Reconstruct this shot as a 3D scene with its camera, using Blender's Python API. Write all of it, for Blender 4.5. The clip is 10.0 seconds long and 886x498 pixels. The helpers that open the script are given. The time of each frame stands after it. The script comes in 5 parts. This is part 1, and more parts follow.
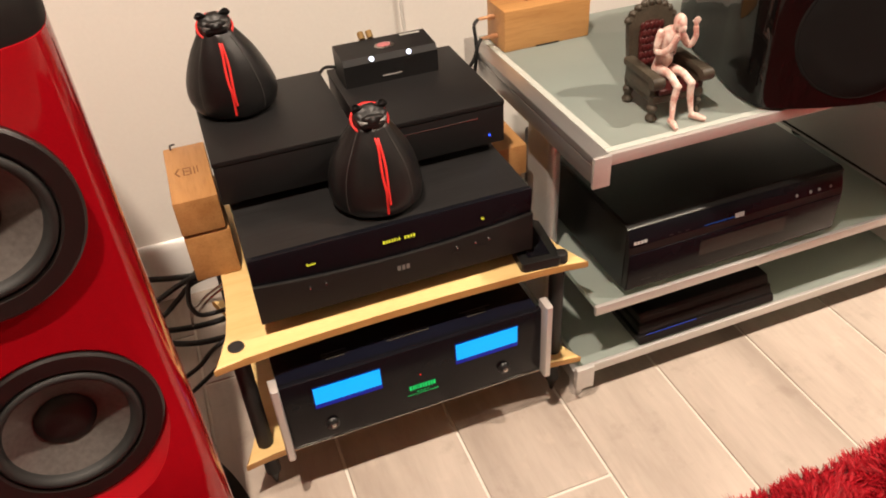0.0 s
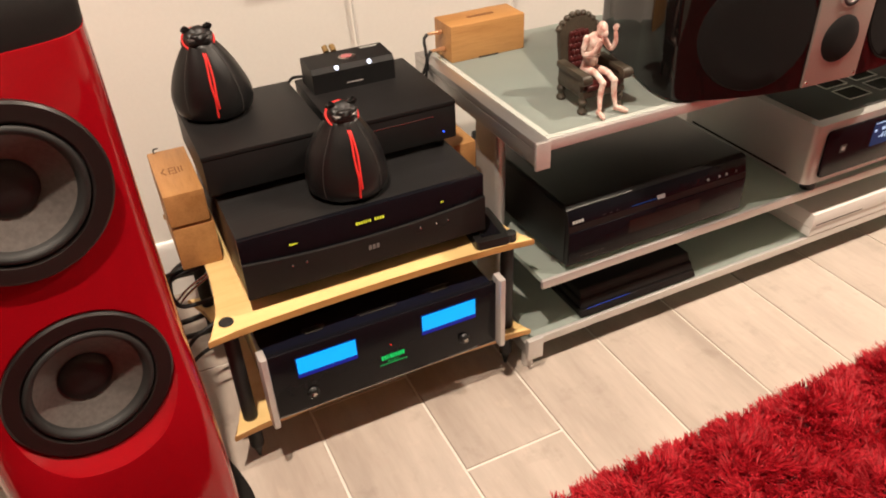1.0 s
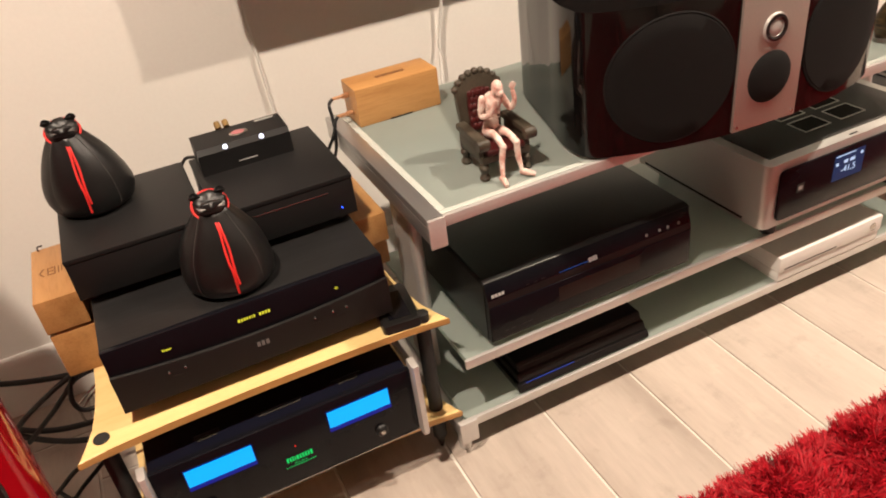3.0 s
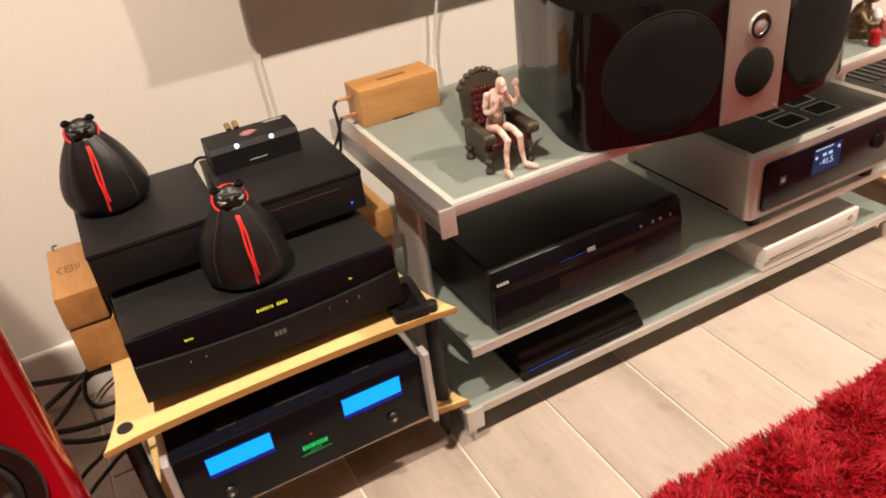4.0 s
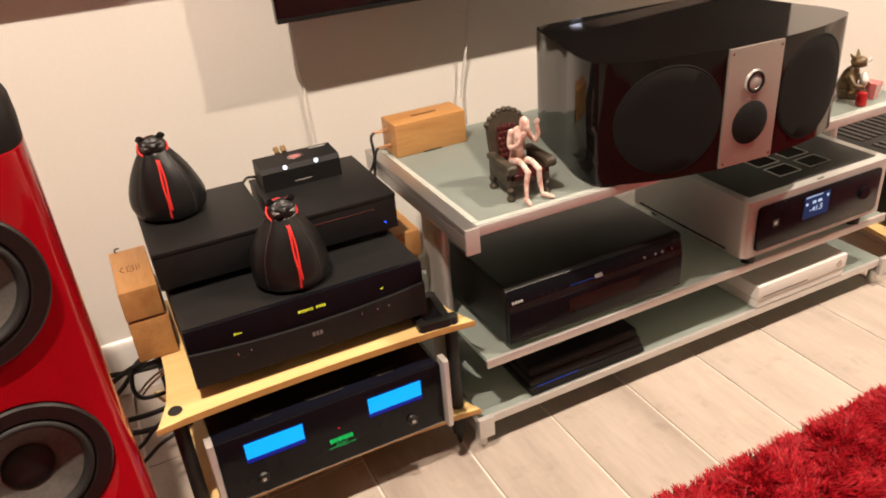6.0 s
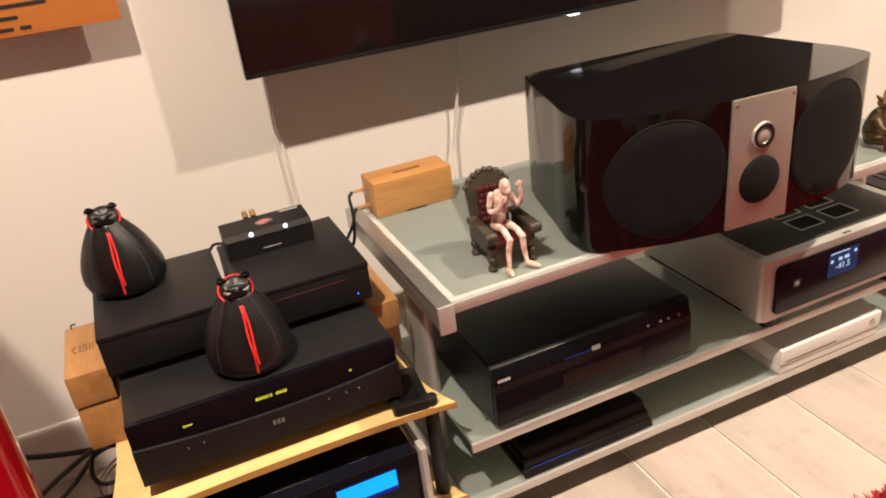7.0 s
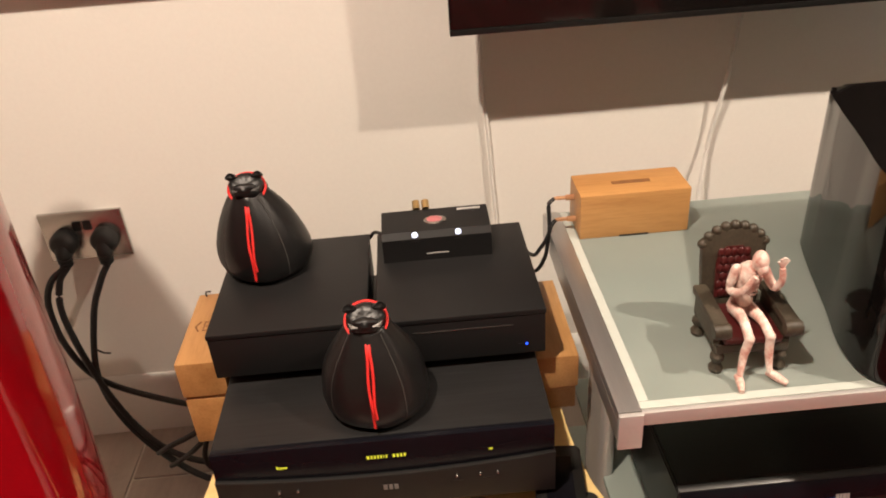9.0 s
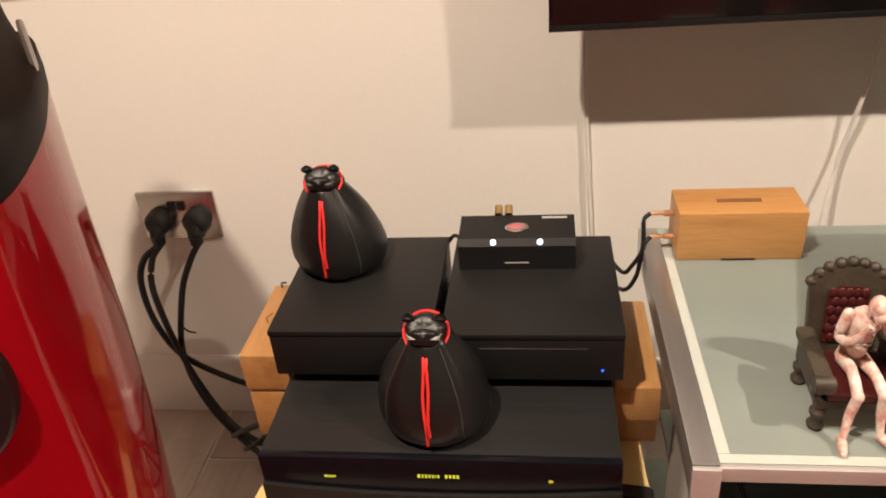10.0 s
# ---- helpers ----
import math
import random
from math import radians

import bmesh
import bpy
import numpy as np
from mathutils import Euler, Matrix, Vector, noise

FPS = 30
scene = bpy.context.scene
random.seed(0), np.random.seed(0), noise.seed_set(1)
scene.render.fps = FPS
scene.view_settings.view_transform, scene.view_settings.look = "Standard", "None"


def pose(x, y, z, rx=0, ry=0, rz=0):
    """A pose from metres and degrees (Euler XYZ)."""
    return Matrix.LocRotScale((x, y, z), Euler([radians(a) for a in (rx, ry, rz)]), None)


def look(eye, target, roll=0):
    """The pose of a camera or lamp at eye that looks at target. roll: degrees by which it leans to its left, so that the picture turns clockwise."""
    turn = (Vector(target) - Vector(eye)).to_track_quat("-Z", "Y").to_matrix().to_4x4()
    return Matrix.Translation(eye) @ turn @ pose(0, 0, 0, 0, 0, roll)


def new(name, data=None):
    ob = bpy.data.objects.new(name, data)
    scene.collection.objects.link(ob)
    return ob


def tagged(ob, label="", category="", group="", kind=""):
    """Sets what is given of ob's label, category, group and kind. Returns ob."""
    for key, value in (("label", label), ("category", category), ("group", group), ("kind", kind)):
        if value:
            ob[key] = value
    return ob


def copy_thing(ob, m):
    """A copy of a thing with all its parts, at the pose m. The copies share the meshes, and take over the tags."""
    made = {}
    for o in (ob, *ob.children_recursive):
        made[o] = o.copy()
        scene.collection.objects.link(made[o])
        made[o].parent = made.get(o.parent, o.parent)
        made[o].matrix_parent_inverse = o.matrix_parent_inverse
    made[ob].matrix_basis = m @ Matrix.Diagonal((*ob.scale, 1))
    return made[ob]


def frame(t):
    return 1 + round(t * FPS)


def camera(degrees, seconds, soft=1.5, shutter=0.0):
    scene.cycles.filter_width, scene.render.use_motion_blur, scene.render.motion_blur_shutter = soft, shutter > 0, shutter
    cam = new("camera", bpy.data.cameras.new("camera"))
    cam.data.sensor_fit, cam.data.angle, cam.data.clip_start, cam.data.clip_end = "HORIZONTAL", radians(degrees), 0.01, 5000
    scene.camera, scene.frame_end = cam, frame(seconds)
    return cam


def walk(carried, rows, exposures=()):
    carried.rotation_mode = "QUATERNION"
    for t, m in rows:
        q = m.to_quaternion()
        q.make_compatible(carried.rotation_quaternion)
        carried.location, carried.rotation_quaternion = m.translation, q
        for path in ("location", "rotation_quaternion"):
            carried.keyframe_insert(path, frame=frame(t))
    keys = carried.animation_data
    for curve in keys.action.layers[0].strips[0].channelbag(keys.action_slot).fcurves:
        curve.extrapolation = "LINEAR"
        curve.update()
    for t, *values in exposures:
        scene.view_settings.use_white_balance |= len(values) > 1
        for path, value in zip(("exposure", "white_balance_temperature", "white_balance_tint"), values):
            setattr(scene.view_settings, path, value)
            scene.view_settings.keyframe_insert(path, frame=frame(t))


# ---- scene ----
cam = camera(60.3, 10.0, soft=1.9)
PATH = [
    (0, (0.036, 0.327, 1.059), (0.538, 1.831, -0.161), -3.9),
    (0.5, (-0.057, 0.218, 1.055), (0.575, 1.689, -0.143), -2.3),
    (1, (-0.073, 0.181, 1.075), (0.61, 1.672, -0.07), -2.5),
    (1.5, (0.002, 0.201, 1.08), (0.684, 1.722, -0.026), -4.8),
    (2, (0.121, 0.237, 1.069), (0.79, 1.765, -0.034), -5.3),
    (2.2, (0.167, 0.24, 1.063), (0.769, 1.789, -0.051), -6.2),
    (3.5, (0.189, 0.205, 1.081), (0.828, 1.768, 0.008), -8.8),
    (4, (0.109, 0.188, 1.074), (0.8, 1.736, 0.012), -7.6),
    (4.5, (-0.007, 0.137, 1.068), (0.743, 1.651, -0.003), -6.0),
    (5, (-0.071, 0.068, 1.083), (0.718, 1.582, 0.04), -5.3),
    (6.5, (0.096, 0.073, 1.107), (0.763, 1.721, 0.191), -5.6),
    (7, (0.175, 0.16, 1.113), (0.819, 1.83, 0.22), -7.0),
    (7.5, (0.212, 0.321, 1.14), (0.819, 2.016, 0.269), -6.1),
    (8, (0.196, 0.399, 1.102), (0.71, 2.116, 0.214), -3.4),
    (8.5, (0.224, 0.442, 1.089), (0.506, 2.143, 0.075), -3.1),
    (9, (0.323, 0.492, 1.105), (0.367, 2.209, 0.081), -4.4),
    (9.5, (0.365, 0.517, 1.103), (0.267, 2.239, 0.091), -4.0),
    (9.8, (0.382, 0.526, 1.091), (0.172, 2.245, 0.091), -4.5),
    (10, (0.375, 0.557, 1.086), (0.114, 2.258, 0.068), -5.2),
]
walk(cam, [(t, look(eye, target, roll)) for t, eye, target, roll in PATH], exposures=((0.0, 0.26), (4.5, 0.25), (7.0, 0.28), (8.0, 0.14), (9.0, 0.20), (10.0, 0.14)))

# ---- world and light ----
world = bpy.data.worlds.new("world")
world.use_nodes = True
world.node_tree.nodes["Background"].inputs[0].default_value = (0.02, 0.018, 0.016, 1)
scene.world = world
WARM = (1.0, 0.825, 0.665)
# First two lamps follow the television's shadows; the third is an unseen addition.
DOWNLIGHTS = [(-0.15, 0.58), (1.78, 0.58), (3.70, 0.58)]
CEILING_Z = 2.40
for lx, ly in DOWNLIGHTS:
    spot = bpy.data.lights.new("downlight_lamp", "SPOT")
    spot.energy, spot.color = 218.0, WARM
    spot.spot_size, spot.spot_blend, spot.shadow_soft_size = radians(150), 0.8, 0.028
    new("downlight_lamp", spot).matrix_world = pose(lx, ly, CEILING_Z - 0.012)


# ---- materials ----
def nodes_of(name):
    m = bpy.data.materials.new(name)
    m.use_nodes = True
    nt = m.node_tree
    return m, nt, nt.nodes["Principled BSDF"]


def coords(nt, scale):
    tc = nt.nodes.new("ShaderNodeTexCoord")
    mp = nt.nodes.new("ShaderNodeMapping")
    mp.inputs["Scale"].default_value = scale
    nt.links.new(tc.outputs["Object"], mp.inputs["Vector"])
    return mp.outputs["Vector"]


def noise_tex(nt, vec, scale, detail=4.0, rough=0.55):
    n = nt.nodes.new("ShaderNodeTexNoise")
    n.inputs["Scale"].default_value, n.inputs["Detail"].default_value, n.inputs["Roughness"].default_value = scale, detail, rough
    nt.links.new(vec, n.inputs["Vector"])
    return n.outputs["Fac"]


def ramp(nt, fac, stops):
    r = nt.nodes.new("ShaderNodeValToRGB")
    while len(r.color_ramp.elements) < len(stops):
        r.color_ramp.elements.new(0.5)
    for e, (p, c) in zip(r.color_ramp.elements, stops):
        e.position, e.color = p, (*c, 1)
    nt.links.new(fac, r.inputs["Fac"])
    return r.outputs["Color"]


def mixed(nt, fac, a, b, kind="MIX"):
    mx = nt.nodes.new("ShaderNodeMix")
    mx.data_type, mx.blend_type = "RGBA", kind
    for sock, v in ((mx.inputs[0], fac), (mx.inputs[6], a), (mx.inputs[7], b)):
        if isinstance(v, (int, float)):
            sock.default_value = v
        elif isinstance(v, tuple):
            sock.default_value = (*v, 1)
        else:
            nt.links.new(v, sock)
    return mx.outputs[2]


def scaled(nt, fac, lo, hi):
    mr = nt.nodes.new("ShaderNodeMapRange")
    mr.inputs["To Min"].default_value, mr.inputs["To Max"].default_value = lo, hi
    nt.links.new(fac, mr.inputs["Value"])
    return mr.outputs["Result"]


def bumped(nt, bsdf, height, strength, distance):
    b = nt.nodes.new("ShaderNodeBump")
    b.inputs["Strength"].default_value, b.inputs["Distance"].default_value = strength, distance
    nt.links.new(height, b.inputs["Height"])
    nt.links.new(b.outputs["Normal"], bsdf.inputs["Normal"])


def surface(name, color, rough=0.5, metal=0.0, grain=60.0, vary=0.12, relief=0.15, depth=0.0006, coat=0.0, stretch=(1, 1, 1), spec=0.5, spots=6.0):
    """A plain surface with grain and larger stains, uneven gloss and fine relief."""
    m, nt, b = nodes_of(name)
    vec = coords(nt, stretch)
    fine, large = noise_tex(nt, vec, grain), noise_tex(nt, vec, spots, 3)
    lo, hi = tuple(c * (1 - vary) for c in color), tuple(min(1, c * (1 + vary)) for c in color)
    base = mixed(nt, 0.5, ramp(nt, fine, [(0.3, lo), (0.7, hi)]), ramp(nt, large, [(0.3, lo), (0.7, hi)]))
    nt.links.new(base, b.inputs["Base Color"])
    nt.links.new(scaled(nt, large, max(0.02, rough - 0.08), min(1, rough + 0.08)), b.inputs["Roughness"])
    b.inputs["Metallic"].default_value = metal
    b.inputs["Coat Weight"].default_value = coat
    b.inputs["Coat Roughness"].default_value = 0.06
    b.inputs["Specular IOR Level"].default_value = spec
    if relief:
        bumped(nt, b, fine, relief, depth)
    return m


def wood(name, light, dark, along="y", ring=9.0, rough=0.42):
    """Oiled hardwood with grain running along one axis, growth bands and pores."""
    m, nt, b = nodes_of(name)
    st = {"x": (0.10, 1, 1), "y": (1, 0.10, 1), "z": (1, 1, 0.10)}[along]
    vec = coords(nt, st)
    oi = nt.nodes.new("ShaderNodeObjectInfo")
    add = nt.nodes.new("ShaderNodeVectorMath")
    add.operation = "ADD"
    nt.links.new(vec, add.inputs[0])
    nt.links.new(oi.outputs["Random"], add.inputs[1])
    vec = add.outputs[0]
    bands = noise_tex(nt, vec, ring * 6, 3, 0.6)
    pores = noise_tex(nt, vec, ring * 55, 3, 0.6)
    broad = noise_tex(nt, vec, ring * 1.5, 2)
    c = ramp(nt, bands, [(0.30, dark), (0.62, light)])
    c = mixed(nt, 0.35, c, ramp(nt, pores, [(0.35, dark), (0.55, light)]))
    c = mixed(nt, 0.25, c, ramp(nt, broad, [(0.35, dark), (0.65, tuple(min(1, v * 1.1) for v in light))]))
    nt.links.new(c, b.inputs["Base Color"])
    nt.links.new(scaled(nt, bands, rough - 0.08, rough + 0.12), b.inputs["Roughness"])
    bumped(nt, b, pores, 0.12, 0.0006)
    return m


def glowing(name, color, strength):
    m, nt, b = nodes_of(name)
    b.inputs["Base Color"].default_value = (*[c * 0.06 for c in color], 1)
    b.inputs["Specular IOR Level"].default_value = 0.2
    b.inputs["Emission Color"].default_value = (*color, 1)
    b.inputs["Emission Strength"].default_value = strength
    b.inputs["Roughness"].default_value = 0.3
    return m


M_WALL = surface("painted_plaster", (0.80, 0.77, 0.72), 0.62, grain=140, vary=0.025, relief=0.12, depth=0.0008, spots=1.6)
M_CEIL = surface("ceiling_paint", (0.82, 0.80, 0.77), 0.8, grain=120, vary=0.02, spots=1.5)
M_SKIRT = surface("skirting_gloss", (0.80, 0.79, 0.76), 0.3, grain=90, vary=0.03, relief=0.05)
M_GROUT = surface("pale_grout", (0.66, 0.62, 0.56), 0.85, grain=220, vary=0.10, relief=0.3)
M_ALU = surface("brushed_aluminium", (0.62, 0.61, 0.60), 0.34, 0.9, grain=260, vary=0.06, relief=0.05, stretch=(0.05, 1, 1))
M_ALU_Y = surface("brushed_aluminium_rail", (0.60, 0.59, 0.58), 0.36, 0.9, grain=260, vary=0.06, relief=0.05, stretch=(1, 0.05, 1))
M_ALU_CAP = surface("satin_silver", (0.66, 0.64, 0.62), 0.44, 0.60, grain=180, vary=0.05, relief=0.05)
M_ROSE = surface("champagne_aluminium", (0.43, 0.365, 0.330), 0.44, 0.62, grain=240, vary=0.05, relief=0.05)
M_BLACK = surface("black_anodised_metal", (0.0110, 0.0106, 0.0108), 0.48, 0.0, grain=700, vary=0.3, relief=0.12, depth=0.0003, spec=0.26)
M_BRUSHED = surface("black_brushed_metal", (0.0135, 0.0132, 0.0135), 0.42, 0.08, grain=240, vary=0.45, relief=0.18, depth=0.0004, stretch=(0.05, 1, 1), spec=0.35)
M_GLOSS = surface("black_piano_lacquer", (0.005, 0.0042, 0.0040), 0.05, grain=40, vary=0.2, relief=0.0, spec=0.34)
M_PANEL = surface("black_glass_panel", (0.0060, 0.0060, 0.0085), 0.20, grain=40, vary=0.2, relief=0.0, spec=0.16)
M_ANTHRACITE = surface("anthracite_coating", (0.042, 0.040, 0.038), 0.55, grain=600, vary=0.2, spec=0.3)
M_NAVY = surface("dark_blue_black_glass", (0.0055, 0.0062, 0.0125), 0.14, grain=40, vary=0.2, relief=0.0, spec=0.4)
M_SATIN = surface("satin_black_plastic", (0.0105, 0.0100, 0.0098), 0.34, grain=400, vary=0.2, relief=0.06, spec=0.35)
M_RUBBER = surface("black_rubber", (0.011, 0.0108, 0.0105), 0.62, grain=300, vary=0.25)
M_CLOTH = surface("black_grille_cloth", (0.0080, 0.0072, 0.0070), 0.9, grain=900, vary=0.5, relief=0.5, depth=0.0008, spec=0.2)
M_LEATHER = surface("black_leather", (0.0080, 0.0077, 0.0078), 0.38, grain=330, vary=0.3, relief=0.30, depth=0.0009, spots=14, spec=0.45)
M_STITCH = surface("grey_thread", (0.050, 0.047, 0.044), 0.7, grain=900, vary=0.4)
M_CORD = surface("red_cord", (0.72, 0.025, 0.022), 0.6, grain=900, vary=0.2, relief=0.4)
M_RED = surface("red_lacquer", (0.285, 0.0026, 0.0072), 0.07, grain=500, vary=0.10, relief=0.0, coat=0.12, spec=0.36)
M_TWEETER = surface("dark_soft_coating", (0.0095, 0.0082, 0.0078), 0.62, grain=500, vary=0.3, spec=0.25)
M_RING = surface("driver_trim_ring", (0.0085, 0.0062, 0.0060), 0.38, 0.0, grain=500, vary=0.2, relief=0.05)
M_CONE = surface("grey_composite_cone", (0.085, 0.075, 0.070), 0.30, grain=160, vary=0.42, relief=0.25, depth=0.0006)
M_CAP = surface("dark_dust_cap", (0.0070, 0.0062, 0.0060), 0.5, grain=200, vary=0.3)
M_SILVER = surface("silver_plastic", (0.55, 0.54, 0.52), 0.42, 0.42, grain=300, vary=0.04, relief=0.04)
M_WHITE = surface("white_plastic", (0.76, 0.74, 0.71), 0.45, grain=400, vary=0.03, relief=0.05)
M_CABLE = surface("white_cable_sheath", (0.72, 0.70, 0.66), 0.45, grain=300, vary=0.06)
M_BRAID = surface("black_braided_sleeve", (0.008, 0.008, 0.0085), 0.55, grain=700, vary=0.6, relief=0.6, depth=0.001)
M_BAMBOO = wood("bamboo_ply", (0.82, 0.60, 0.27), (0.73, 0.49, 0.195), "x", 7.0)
M_BAMBOO_D = wood("bamboo_darker", (0.56, 0.31, 0.10), (0.40, 0.20, 0.06), "x", 9.0)
M_OAK_X = wood("oiled_cherry_long", (0.53, 0.28, 0.10), (0.33, 0.145, 0.042), "x", 5.0)
M_OAK_Y = wood("oiled_cherry_deep", (0.54, 0.29, 0.11), (0.34, 0.155, 0.048), "y", 5.0)
M_SIGN = wood("stained_orange_board", (0.50, 0.175, 0.035), (0.40, 0.125, 0.025), "x", 4.0, 0.5)
M_SLOT = surface("dark_cut", (0.012, 0.010, 0.009), 0.8, vary=0.3)
M_BURN = surface("branded_mark", (0.20, 0.085, 0.03), 0.7, vary=0.3)
M_THRONE = surface("carved_dark_resin", (0.050, 0.040, 0.027), 0.5, grain=240, vary=0.45, relief=0.5, depth=0.0012, spots=40)
M_TUFT = surface("oxblood_upholstery", (0.065, 0.009, 0.009), 0.38, grain=200, vary=0.3, spots=50)
M_PINK, nt, b = nodes_of("pale_painted_resin")
vec = coords(nt, (1, 1, 1))
skin = ramp(nt, noise_tex(nt, vec, 70.0, 4), [(0.36, (0.58, 0.25, 0.21)), (0.48, (0.78, 0.54, 0.47)), (0.60, (0.88, 0.79, 0.72))])
nt.links.new(mixed(nt, 0.35, skin, ramp(nt, noise_tex(nt, vec, 260.0, 3), [(0.4, (0.55, 0.25, 0.20)), (0.6, (0.82, 0.66, 0.58))])), b.inputs["Base Color"])
b.inputs["Roughness"].default_value = 0.46
bumped(nt, b, noise_tex(nt, vec, 180.0, 4), 0.45, 0.0012)
M_TAN = surface("striped_brown_resin", (0.13, 0.080, 0.032), 0.45, grain=60, vary=0.9, stretch=(1, 1, 3), spots=45)
M_REDCAN = surface("red_tin", (0.45, 0.02, 0.02), 0.25, 0.3, vary=0.1)
M_COPPER = surface("copper_plug", (0.72, 0.40, 0.22), 0.35, 0.7, vary=0.1)
M_BRASS = surface("dull_brass", (0.36, 0.24, 0.10), 0.4, 0.6, vary=0.2)
M_STEEL = surface("polished_steel", (0.52, 0.49, 0.46), 0.22, 0.95, grain=300, vary=0.08, relief=0.04)
M_GOLDTEXT = surface("dull_gold_print", (0.075, 0.064, 0.04), 0.5, vary=0.1, relief=0)
M_DULLTEXT = surface("dull_grey_print", (0.17, 0.165, 0.16), 0.5, vary=0.1, relief=0)
M_GREYTEXT = surface("grey_print", (0.42, 0.41, 0.40), 0.5, vary=0.1, relief=0)
M_BLUE = glowing("blue_meter_light", (0.0, 0.40, 1.0), 1.02)
M_BLUEDIM = glowing("blue_meter_glow", (0.005, 0.012, 0.42), 0.45)
M_GREEN = glowing("green_lit_print", (0.0, 0.62, 0.12), 0.9)
M_YELLOW = glowing("yellow_display_text", (0.95, 0.85, 0.05), 0.85)
M_LEDBLUE = glowing("blue_led", (0.02, 0.08, 1.0), 3.0)
M_LEDWHITE = glowing("white_led", (0.80, 0.82, 1.0), 2.4)
M_LEDRED = glowing("red_led", (0.9, 0.02, 0.01), 1.0)
M_SCREEN = glowing("blue_screen", (0.010, 0.032, 0.105), 0.6)
M_SCREENTXT = glowing("screen_text", (0.55, 0.68, 0.90), 0.8)
M_LAMP = glowing("lamp_lens", (1.0, 0.80, 0.55), 30.0)
M_TVSCREEN = surface("tv_glass", (0.009, 0.007, 0.0065), 0.10, vary=0.1, relief=0)

# Frosted glass: grey-green, half scattering light through.
M_GLASS, nt, b = nodes_of("frosted_glass")
vec = coords(nt, (1, 1, 1))
b.inputs["Base Color"].default_value = (0.40, 0.455, 0.42, 1)
b.inputs["Roughness"].default_value = 0.22
nt.links.new(scaled(nt, noise_tex(nt, vec, 5.0), 0.16, 0.30), b.inputs["Roughness"])
nt.links.new(ramp(nt, noise_tex(nt, vec, 9.0), [(0.3, (0.36, 0.41, 0.385)), (0.7, (0.42, 0.47, 0.44))]), b.inputs["Base Color"])
tr = nt.nodes.new("ShaderNodeBsdfTranslucent")
tr.inputs["Color"].default_value = (0.66, 0.76, 0.70, 1)
ms = nt.nodes.new("ShaderNodeMixShader")
ms.inputs[0].default_value = 0.46
nt.links.new(b.outputs[0], ms.inputs[1])
nt.links.new(tr.outputs[0], ms.inputs[2])
nt.links.new(ms.outputs[0], nt.nodes["Material Output"].inputs["Surface"])
M_GLASSEDGE = surface("glass_border", (0.50, 0.535, 0.495), 0.25, vary=0.04, relief=0)

# Wood-look porcelain planks: each plank has a tone of its own.
M_TILE, nt, b = nodes_of("porcelain_plank")
oi = nt.nodes.new("ShaderNodeObjectInfo")
vec0 = coords(nt, (1, 0.16, 1))
add = nt.nodes.new("ShaderNodeVectorMath")
add.operation = "MULTIPLY_ADD"
comb = nt.nodes.new("ShaderNodeCombineXYZ")
for i in range(3):
    nt.links.new(oi.outputs["Random"], comb.inputs[i])
nt.links.new(comb.outputs[0], add.inputs[0])
add.inputs[1].default_value = (37.0, 53.0, 11.0)
nt.links.new(vec0, add.inputs[2])
vec = add.outputs[0]
g1, g2, g3 = noise_tex(nt, vec, 14.0, 5, 0.6), noise_tex(nt, vec, 90.0, 4, 0.6), noise_tex(nt, vec, 3.0, 2)
col = ramp(nt, g1, [(0.32, (0.325, 0.270, 0.230)), (0.50, (0.475, 0.405, 0.350)), (0.68, (0.60, 0.520, 0.455))])
col = mixed(nt, 0.30, col, ramp(nt, g2, [(0.35, (0.38, 0.315, 0.260)), (0.62, (0.55, 0.475, 0.410))]))
col = mixed(nt, 0.40, col, ramp(nt, g3, [(0.38, (0.345, 0.290, 0.250)), (0.62, (0.60, 0.520, 0.455))]))
tci = nt.nodes.new("ShaderNodeTexCoord")
iso = nt.nodes.new("ShaderNodeVectorMath")
iso.operation = "ADD"
nt.links.new(tci.outputs["Object"], iso.inputs[0])
nt.links.new(comb.outputs[0], iso.inputs[1])
blotch = ramp(nt, noise_tex(nt, iso.outputs[0], 16.0, 5, 0.62), [(0.30, (0.86, 0.85, 0.84)), (0.43, (1.0, 1.0, 1.0)), (0.60, (1.0, 1.0, 1.0)), (0.72, (1.10, 1.09, 1.08))])
col = mixed(nt, 1.0, col, blotch, "MULTIPLY")
tone = ramp(nt, oi.outputs["Random"], [(0.0, (0.90, 0.90, 0.90)), (1.0, (1.04, 1.03, 1.02))])
nt.links.new(mixed(nt, 1.0, col, tone, "MULTIPLY"), b.inputs["Base Color"])
nt.links.new(scaled(nt, g1, 0.26, 0.42), b.inputs["Roughness"])
bumped(nt, b, g2, 0.10, 0.0008)

# Shag: deep red strands, each a little different.
M_SHAG, nt, b = nodes_of("red_shag_pile")
geo = nt.nodes.new("ShaderNodeNewGeometry")
nt.links.new(ramp(nt, geo.outputs["Random Per Island"], [(0.0, (0.22, 0.003, 0.008)), (0.6, (0.45, 0.006, 0.016)), (1.0, (0.57, 0.015, 0.029))]), b.inputs["Base Color"])
b.inputs["Roughness"].default_value = 0.55
b.inputs["Specular IOR Level"].default_value = 0.25
M_RUGBACK = surface("rug_backing", (0.10, 0.004, 0.006), 0.9, vary=0.3)


